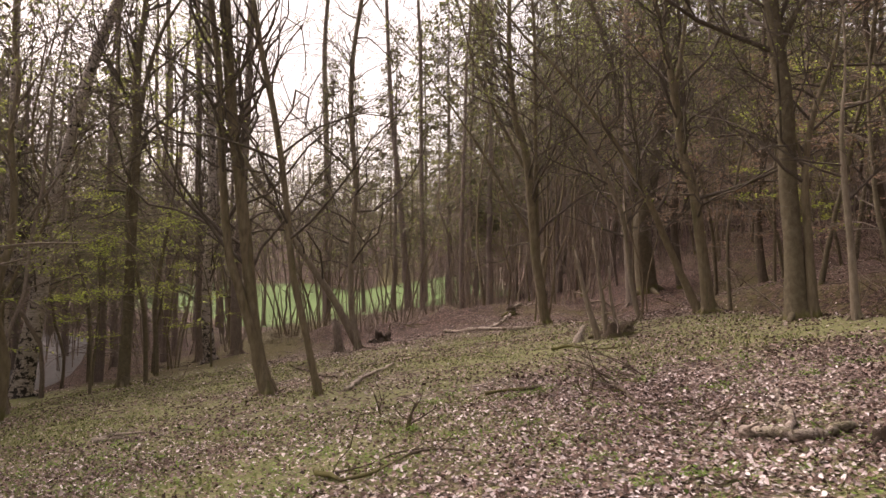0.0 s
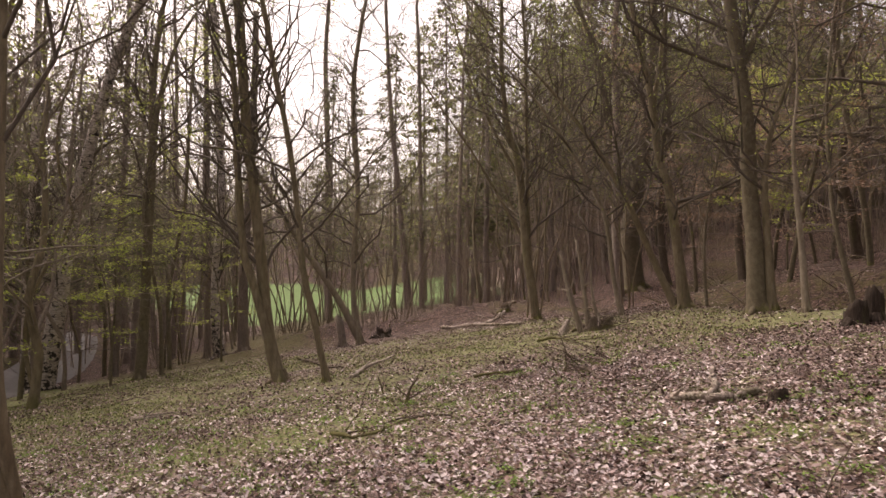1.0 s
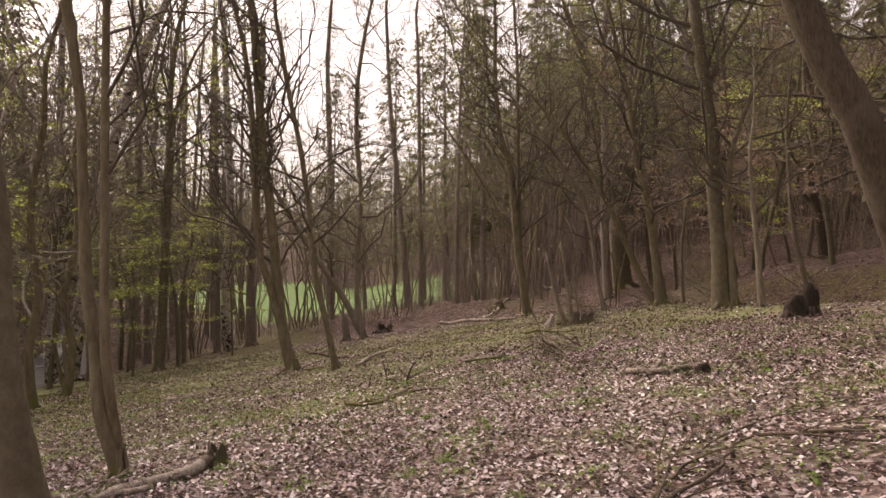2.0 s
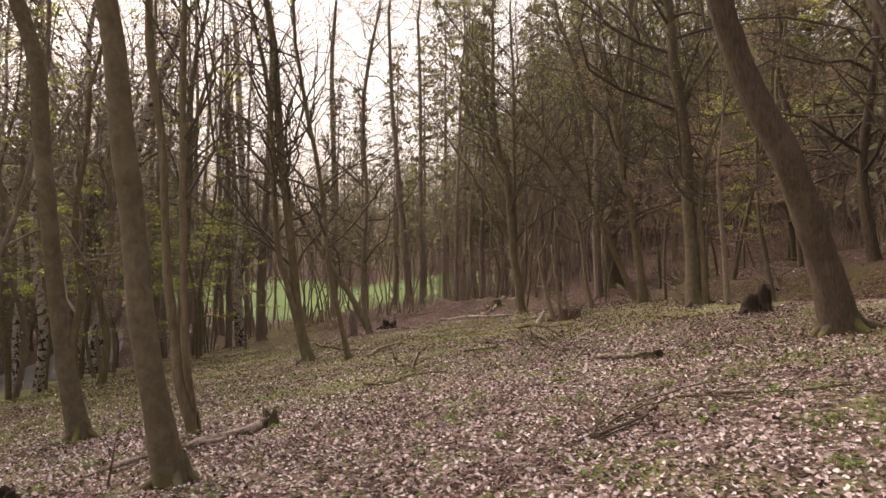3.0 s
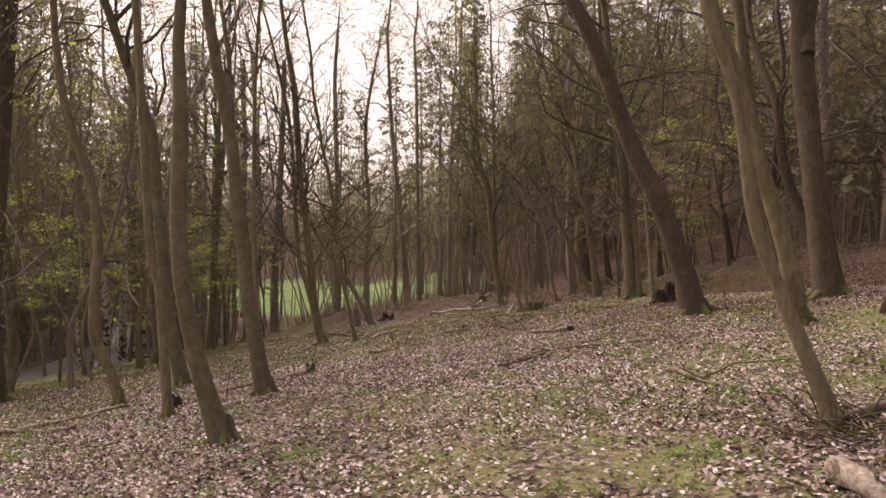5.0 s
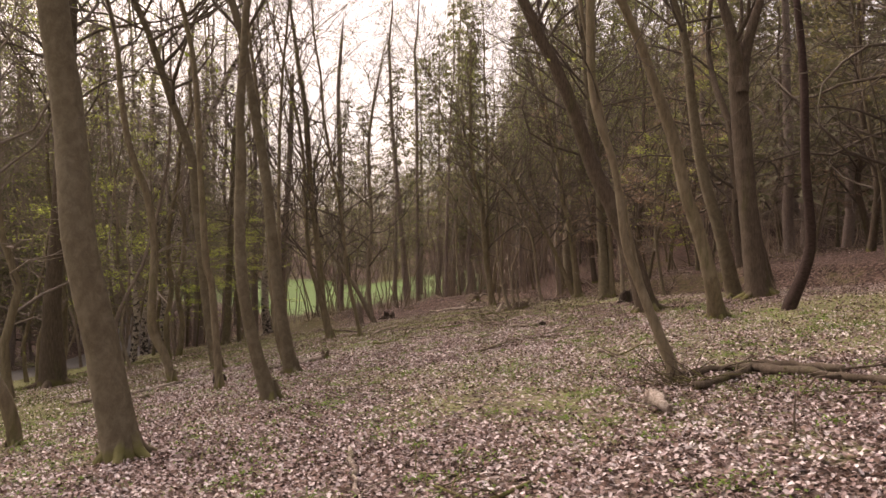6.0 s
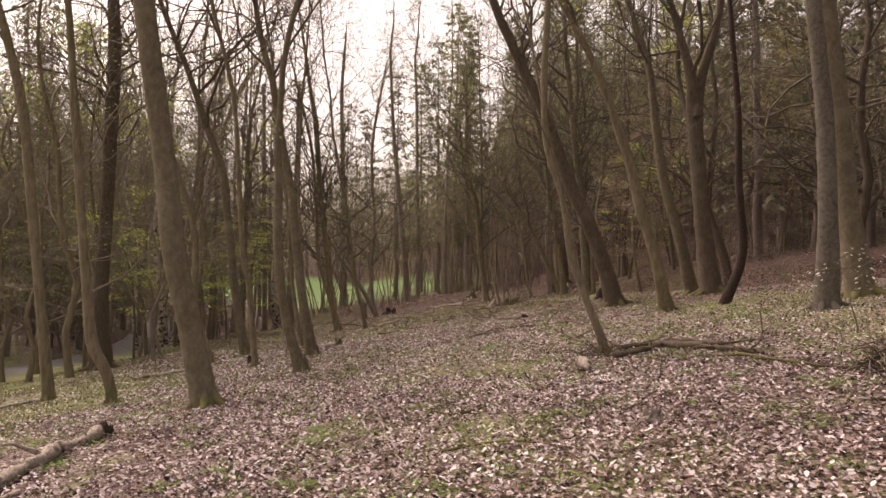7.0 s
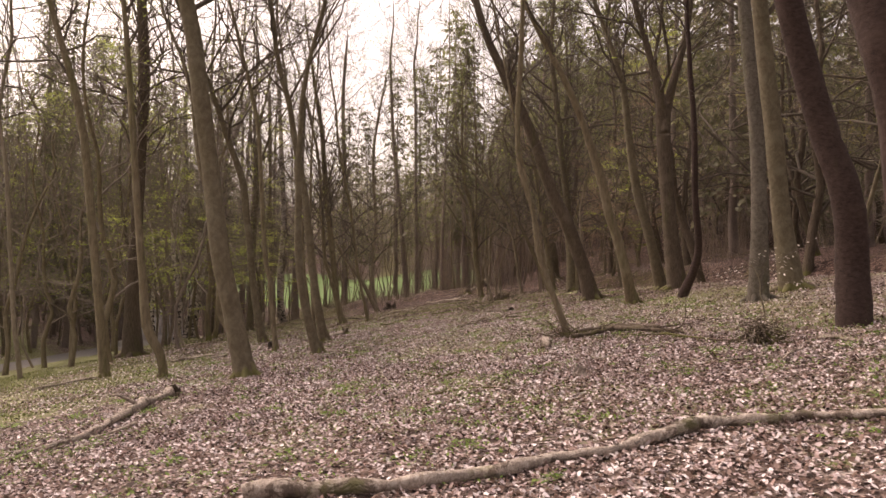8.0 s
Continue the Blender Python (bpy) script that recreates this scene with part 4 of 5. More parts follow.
def plant(proto, spots, rng, lo=0.8, hi=1.25):
    """Puts the prototype on the first spot and copies on the rest."""
    for i, (x, y) in enumerate(spots):
        s = rng.uniform(lo, hi)
        m = Matrix.Translation((x, y, float(ground_z(x, y)))) @ Matrix.Rotation(rng.uniform(0, 6.28), 4, "Z") @ Matrix.Rotation(rng.normal() * 0.04, 4, "X") @ Matrix.Diagonal((s, s, s, 1))
        if i == 0:
            proto.matrix_basis = m
        else:
            copy_thing(proto, m)


TAKEN = [(t[1], t[2]) for t in TREES]


def scatter(rng, n, box, gap, ok=lambda x, y: True):
    out = []
    tries = 0
    while len(out) < n and tries < n * 60:
        tries += 1
        x, y = rng.uniform(box[0], box[1]), rng.uniform(box[2], box[3])
        if not ok(x, y) or y < 60 and abs(x - lane_x(y)) < 3.2:
            continue
        if any((x - a) ** 2 + (y - b) ** 2 < gap * gap for a, b in TAKEN):
            continue
        TAKEN.append((x, y))
        out.append((x, y))
    return out


def in_gap(x, y):
    """The open line towards the meadow and the bright sky."""
    a = math.degrees(math.atan2(x, y + 6))
    return -23 < a < 0.5


W = np.random.default_rng(7)
off_gap = lambda x, y: not in_gap(x, y)
MID_SPRUCES = [(-5, 78), (-9, 86), (-11, 72), (3.5, 58), (8.5, 56), (0.5, 68), (10.5, 66), (27, 46), (-27, 46)]
plant(spruce(29, 0.27, 34, 0.2, 1.0, 2), MID_SPRUCES, W, 0.85, 1.15)
TAKEN += MID_SPRUCES
OLIVE = [(-2, 88), (14, 70), (17, 62), (20.5, 70), (18.5, 52), (24, 60), (23, 48), (29, 66), (5, 88), (28, 40), (35, 56), (16, 84), (4.5, 77), (2, 63), (15.5, 57)]
plant(spruce(30, 0.26, 40, 0.16, 1.2, 2, M_OLIVE, "tall spruce with light olive-green needles on the hill"), OLIVE, W, 0.85, 1.15)
TAKEN += OLIVE
LEFT_SPRUCES = [(-25.5, 14), (-28, 9), (-27, 31), (-24.5, 24), (-16.3, 36), (-31, 18), (-29, 41), (-24.8, 44), (-18.5, 44), (-23, 59), (-25.3, 51), (-30, 58), (-26, 63), (-22.5, 69), (-31, 71), (-35, 61), (-38, 74), (-28, 79), (-31.5, 42), (-36, 49)]
# right-hand spruces: most are out of view, added to shade the ground
RIGHT_SHADE_SPRUCES = [(24, -2), (22, 13), (21, -5), (24, 6), (29, 0), (22, -14), (33, 9), (26, 16)]
HILL_SPRUCES = [(20, 25), (31, 22), (26, 30), (30, 58), (33, 36), (38, 28), (36, 48), (45, 24)]
plant(spruce(29, 0.28, 39, 0.1, 1.3, 2), HILL_SPRUCES, W, 0.85, 1.15)
TAKEN += HILL_SPRUCES
LANE_SPRUCES = [(-23.7, 26.5), (-23.9, 31.5), (-24.3, 36.5)]
plant(spruce(25, 0.26, 47, 0.07, 1.7, 4), LANE_SPRUCES, W, 0.95, 1.1)
TAKEN += LANE_SPRUCES
plant(spruce(26, 0.27, 37, 0.16, 1.2, 3), LEFT_SPRUCES, W, 0.85, 1.15)
plant(spruce(25, 0.27, 38, 0.12, 1.2, 5), RIGHT_SHADE_SPRUCES, W, 0.85, 1.15)
TAKEN += LEFT_SPRUCES + RIGHT_SHADE_SPRUCES
TALL = [(4, 48), (7, 58), (9, 51), (11.5, 46), (6.5, 44), (12.5, 52), (2.5, 44), (5, 40), (6, 52), (8.5, 46), (3.5, 62), (10, 40), (1.5, 55)]
plant(pole("hornbeam", 24, 0.08, 43, 0.5, 1.0, 0.35, 26, 4.6), TALL, W, 0.9, 1.15)
CROOKED = [(20.5, 8), (16.8, 8.5), (16.2, -1.5), (18.6, 4), (18.5, 11), (15.5, 20), (20, 17), (16, 27), (23, 22), (14, 33), (22, 30), (12, 38)]
plant(pole("oak", 18, 0.19, 44, 0.05, 1.0, 0.12, 26, 6.5), CROOKED, W, 0.85, 1.15)
TAKEN += TALL + CROOKED
plant(coppice(41), scatter(W, 9, (-16, -1, 38, 58), 1.6), W, 0.85, 1.2)
plant(coppice(42), scatter(W, 8, (2, 20, 30, 60), 1.6), W, 0.85, 1.2)
plant(leafy_sapling(51), [(-14.8, 22), (-12.5, 27), (-15.2, 33), (-14.5, 38), (16, 33), (-24, 33), (-13.2, 14.5)], W, 0.85, 1.2)
plant(leafy_sapling(52, 10), [(-24.5, 27), (-10.5, 34.5), (12.5, 28.5), (-26, 24), (-23.5, 14)], W, 0.85, 1.2)
plant(leafy_sapling(56, 16, None, 22, 6, 3.6), [(-15.4, 26), (-17.2, 37), (-12.6, 33.5), (-25, 30), (14.5, 23.5), (-13.6, 12), (-14.2, 18.5), (-23.8, 19.5), (-11.5, 29.5)], W, 0.9, 1.15)
BUDDING = "young beech with olive-brown opening buds on level branches"
plant(leafy_sapling(53, 15, M_BUD, 26, 4, 5.0, BUDDING), [(17.6, 11.5), (15.8, 2.8), (18.2, -6)] + scatter(W, 20, (14, 40, 0, 54), 2.4, lambda x, y: x > 0.28 * y + 3), W, 0.8, 1.2)
plant(leafy_sapling(54, 17, M_BUD, 28, 4, 5.0, BUDDING), scatter(W, 14, (5, 34, 36, 66), 2.6), W, 0.8, 1.2)
RUSTY = "young beech holding thin rust-brown withered leaves"
plant(leafy_sapling(55, 13, M_RUST, 24, 4, 4.4, RUSTY), scatter(W, 16, (8, 32, 18, 62), 2.6, lambda x, y: x > 0.2 * y + 2), W, 0.8, 1.2)
left_wood = lambda x, y: (x < -0.42 * y - 2.5 or y > 42) and off_gap(x, y)
plant(pole("alder", 20, 0.075, 11, 0.0, 1.0, 0.25, 18, 4.0), scatter(W, 22, (-34, 22, 40, 94), 2.0, off_gap), W)
plant(pole("alder", 17, 0.055, 12, 0.0, 1.1, 0.2, 17, 3.6), scatter(W, 18, (-34, 20, 44, 96), 1.7, off_gap), W)
plant(pole("hornbeam", 16, 0.065, 13, 0.15, 1.3, 0.2, 18, 4.4), scatter(W, 16, (-42, 28, 44, 94), 2.0, off_gap), W)
plant(pole("silver_birch", 21, 0.15, 14, 0.1, 0.5, 0.3, 17, 3.6), scatter(W, 14, (-46, -13, 16, 88), 2.0, left_wood), W)
plant(pole("hornbeam", 15, 0.075, 15, 0.3, 1.5, 0.14, 18, 4.6), scatter(W, 36, (-40, -11, 6, 62), 1.9, left_wood), W)
plant(pole("hornbeam", 12, 0.1, 28, 0.55, 1.3, 0.14, 16, 4.6), scatter(W, 24, (-34, -10, 4, 50), 1.9, left_wood), W)
plant(pole("beech", 22, 0.24, 16, 0.08, 0.6, 0.2, 20, 6.0), scatter(W, 28, (12, 54, 2, 110), 2.4, lambda x, y: x > 14 or y > 45), W)
plant(pole("oak", 21, 0.28, 17, 0.0, 1.0, 0.18, 20, 7.0), scatter(W, 30, (10, 58, 10, 104), 2.6, lambda x, y: x > 0.22 * y + 5), W)
plant(pole("hornbeam", 16, 0.1, 18, 0.2, 1.4, 0.15, 20, 5.0), scatter(W, 46, (6, 54, 34, 110), 2.0, lambda x, y: x > 0.1 * y and x > 0.3 * (40 - y)), W)
plant(pole("larch", 34, 0.2, 24, 0.3, 0.2, 0.12, 40, 3.4, (-0.3, 0.3)), scatter(W, 15, (-28, 10, 44, 95), 2.4, lambda x, y: not -12 < math.degrees(math.atan2(x, y + 6)) < 1), W)
plant(spruce(27, 0.26, 21, 0.3), scatter(W, 38, (-66, -12, 44, 100), 3.2, off_gap), W)
plant(spruce(28, 0.28, 22, 0.2), scatter(W, 16, (4, 70, 62, 115), 3.2, lambda x, y: x > 0.35 * (y - 62) - 2), W)
plant(spruce(23, 0.22, 23, 0.25), scatter(W, 6, (-46, -22, 8, 52), 3.0, left_wood), W)
plant(spruce(24, 0.24, 29, 0.12), scatter(W, 5, (22, 48, -2, 56), 3.2), W)
plant(pole("hazel", 9, 0.05, 25, 0.15, 1.2, 0.25, 10, 2.2, (0.4, 1.15), 2), scatter(W, 28, (-34, 24, 40, 92), 1.0), W)
plant(pole("hazel", 12, 0.05, 45, 0.2, 1.3, 0.3, 12, 2.4, (0.5, 1.2), 2), scatter(W, 40, (-30, 2, 44, 82), 1.0), W)
plant(pole("hazel", 10, 0.045, 26, 0.3, 1.5, 0.2, 9, 2.2, (0.3, 1.1), 2), scatter(W, 64, (-44, 50, 6, 80), 1.0, lambda x, y: x > 14 or x < -0.42 * y - 2.5 or y > 45), W)
plant(pole("alder", 15, 0.05, 27, 0.0, 0.8, 0.3, 10, 2.4, (0.4, 1.15), 2), scatter(W, 32, (-40, 24, 42, 95), 1.0, off_gap), W)
plant(pole("alder", 21, 0.085, 30, 0.05, 1.1, 0.2, 24, 5.0, (0.3, 1.05), 4), scatter(W, 30, (-34, -10, 9, 50), 2.0, left_wood), W)
plant(thicket(31), scatter(W, 30, (-4, 26, 42, 80), 1.4), W)
plant(thicket(32, 7, (2.0, 5.0), 1.0), scatter(W, 26, (13, 50, 4, 70), 1.4, lambda x, y: x > 0.25 * y), W)
plant(thicket(33, 7, (2.0, 6.0), 1.0), scatter(W, 40, (-50, -8, 40, 96), 1.4, off_gap), W)
plant(thicket(34, 7, (0.7, 1.8), 1.1), scatter(W, 46, (-44, -23.5, -6, 60), 1.2), W)
plant(thicket(35, 7, (0.7, 2.0), 1.1), scatter(W, 44, (-20, 16, 37, 62), 1.2), W)
plant(thicket(36, 7, (0.7, 2.2), 1.1), scatter(W, 28, (13, 40, -6, 50), 1.2, lambda x, y: x > 0.3 * y + 3), W)
# behind and beside the walk
plant(pole("beech", 21, 0.22, 19, 0.0, 0.5, 0.3, 9, 4.0), scatter(W, 12, (-36, 38, -60, -27), 4.0), W)
plant(pole("beech", 22, 0.24, 20, 0.0, 0.5, 0.35, 9, 4.0), scatter(W, 9, (13.5, 36, -26, 6), 3.8), W)


# ---- far woods on the slope beyond the meadow
def far_woods():
    rng = np.random.default_rng(5)
    wood, leaf = Buf(), []
    n = 1150
    for i in range(n):
        x, y = (rng.uniform(-260, 150), rng.uniform(182, 300)) if i < 900 else (rng.uniform(8, 110), rng.uniform(100, 182))
        z = float(ground_z(x, y))
        h = rng.uniform(15, 24)
        wood.tube(np.array([[x, y, z - 0.5], [x + rng.normal() * 0.3, y, z + h * 0.5], [x + rng.normal() * 0.5, y, z + h]]), [0.2, 0.13, 0.03], 4, False)
        m = 70
        c = np.array([x, y, z + h * 0.62]) + rng.normal(size=(m, 3)) * np.array([2.2, 2.2, h * 0.18])
        leaf.append(c)
    v, t = leaf_cards(rng, np.concatenate(leaf), 1.2, (0.2, 0.2, 0.2), 1)
    b = Buf()
    b.polys(v, t)
    root = thing("far_woods", 0, 0, 0, "hazy brown and olive woods on the far slope", "woods", kind="stuff")
    part("trunks", wood, M_BARK["alder"], root)
    part("crowns", b, M_FARWOOD, root, smooth=False)


far_woods()


def hill_scrub():
    """Thin bare stems and brushwood standing thick on the hill and in the wood behind."""
    rng = np.random.default_rng(9)
    b = Buf()
    done = 0
    while done < 2200:
        x, y = rng.uniform(-60, 75), rng.uniform(43, 125)
        if in_gap(x, y) or abs(x) > 0.75 * (y + 12) or y > 95 and x < 8:
            continue
        done += 1
        h = rng.uniform(3, 11)
        p, r = sprig(rng, [x, y, float(ground_z(x, y)) - 0.2], heading(rng.uniform(0, 6.28), rng.uniform(1.35, 1.56)), h, 0.008 + 0.004 * h, 0.04, 3, 0.0, 0.07)
        b.tube(p, r, 3, False)
        for _ in range(6):
            k = rng.integers(1, 4)
            q, qr = sprig(rng, p[k], heading(rng.uniform(0, 6.28), rng.uniform(0.2, 1.1)), h * rng.uniform(0.12, 0.35), 0.014, 0.04, 2)
            b.tube(q, np.maximum(qr, 0.007), 3, False)
    tagged(new("hill_scrub", b.mesh("hill_scrub", M_SAPLING)), "dense grey-brown bare scrub and thin stems on the wooded hill", "scrub", kind="stuff")


hill_scrub()


# ---------------------------------------------------------------- litter, grass
def leaf_litter():
    rng = np.random.default_rng(3)
    zones = [(-3.5, 6.5, -20.5, -8.0, 790), (-4.5, 7.0, -8.0, 4.0, 560), (-10.0, -3.5, -17.0, 6.0, 430), (6.5, 15.0, -16.0, -3.0, 360), (6.5, 15.0, -3.0, 8.0, 170), (-11.0, -1.5, 4.0, 13.0, 660), (-1.5, 9.0, 4.0, 13.0, 740), (-14.0, 10.0, 13.0, 32.0, 130), (4.0, 26.0, 16.0, 42.0, 16), (-20.0, 4.0, 32.0, 46.0, 16)]
    P = []
    for x0, x1, y0, y1, d in zones:
        n = int((x1 - x0) * (y1 - y0) * d)
        P.append(np.column_stack([rng.uniform(x0, x1, n), rng.uniform(y0, y1, n)]))
    P = np.vstack(P)
    P = P + rng.normal(size=P.shape) * 1.1
    f = np.array([noise.noise((px * 0.32, py * 0.32, 0)) for px, py in P])
    kept = rng.uniform(size=len(P)) < np.clip(0.95 + 0.9 * f - 0.55 * mossy(P[:, 0], P[:, 1]), 0.2, 1)
    P = P[kept]
    k = len(P)
    s = rng.uniform(0.028, 0.068, k) * np.where(P[:, 1] > 13, 1.4, np.where(P[:, 1] > 3, 1.06, 1.0))
    a = rng.uniform(0, 2 * np.pi, k)
    base = np.column_stack([P, floor_z(P[:, 0], P[:, 1]) + rng.uniform(0.004, 0.035, k)])
    u = np.column_stack([np.cos(a), np.sin(a), rng.normal(size=k) * 0.24])
    w = np.column_stack([-np.sin(a), np.cos(a), rng.normal(size=k) * 0.28])
    up = np.array([0, 0, 1.0])
    # near leaves: six-point outline folded at the midrib and curled; far leaves: four points
    fine = P[:, 1] < 7.0
    # extra dark leaves on the right paint in the shade of the crowns
    damp_shaded = rng.uniform(size=k) < np.clip(0.07 * (P[:, 1] - 6.0) + 0.03 * np.clip(-P[:, 0] - 1.0, 0, 5) * smooth_step(-2, 6, P[:, 1]) + 0.11 * np.clip(P[:, 0] - 5.0, 0, 7) * smooth_step(-10, 0, P[:, 1]) + 0.09 * np.clip(P[:, 0] - 1.0, 0, 6) * smooth_step(2, 7, P[:, 1]) + 0.15 * mossy(P[:, 0], P[:, 1]) + 0.4 * f[kept], 0.04, 0.92)
    shapes = (
        (fine, [(0, 0), (0.3, 0.27), (0.72, 0.3), (1.0, 0), (0.68, -0.3), (0.28, -0.26)], ((0, 3, 1), (1, 3, 2), (0, 5, 4), (0, 4, 3))),
        (~fine, [(0, 0), (0.48, 0.36), (1.0, 0), (0.52, -0.36)], ((0, 2, 1), (0, 3, 2))))
    for name, of, mat, label in (("leaf_litter", ~damp_shaded, M_LITTER, "bleached and brown fallen beech and oak leaves"), ("damp_leaf_litter", damp_shaded, M_DAMP_SHADED, "damp dark brown fallen leaves among the moss, also standing for crown shade")):
        b = Buf()
        for near, shape, tris in shapes:
            sel = near & of
            m = int(sel.sum())
            V = []
            for al, ac in shape:
                lift = np.abs(rng.normal(size=m)) * 0.2 * (abs(ac) * 2 + al * 0.8)
                V.append(base[sel] + s[sel, None] * (al * u[sel] + ac * rng.uniform(0.75, 1.25, m)[:, None] * w[sel] + lift[:, None] * up))
            i = np.arange(m)[:, None] * len(shape)
            b.polys(np.stack(V, 1).reshape(-1, 3), np.concatenate([i + np.array(t) for t in tris]))
        tagged(new(name, b.mesh(name, mat, False)), label, "leaf litter", kind="stuff")


leaf_litter()


def grass():
    rng = np.random.default_rng(4)
    n = 190000
    P = np.column_stack([rng.uniform(-14, 13, n), rng.uniform(-18, 30, n)])
    f = np.array([noise.noise((px * 0.3 + 7, py * 0.3, 2)) + 0.6 * noise.noise((px * 1.4, py * 1.4, 5)) for px, py in P])
    P = P[f + 0.75 * mossy(P[:, 0], P[:, 1]) > 0.45 + rng.uniform(-0.15, 0.4, n)]
    k = len(P)
    a = rng.uniform(0, 2 * np.pi, k)
    h, wd = rng.uniform(0.02, 0.06, k), rng.uniform(0.006, 0.018, k)
    base = np.column_stack([P, floor_z(P[:, 0], P[:, 1])])
    side = np.column_stack([np.cos(a), np.sin(a), 0 * a]) * wd[:, None]
    lean = np.column_stack([-np.sin(a), np.cos(a), 0 * a]) * (h * rng.uniform(0.2, 1.0, k))[:, None]
    up = np.column_stack([0 * h, 0 * h, h])
    V = np.stack([base - side, base + side, base + side * 0.8 + up * 0.7 + lean * 0.4, base - side * 0.8 + up * 0.7 + lean * 0.4, base + up + lean], 1).reshape(-1, 3)
    i = np.arange(k)[:, None] * 5
    b = Buf()
    b.polys(V, np.concatenate([i + np.array([3, 2, 4])]), np.concatenate([i + np.array([0, 1, 2, 3])]))
    tagged(new("grass", b.mesh("grass", M_GRASS, False)), "short patchy woodland grass and herbs", "grass", kind="stuff")


grass()


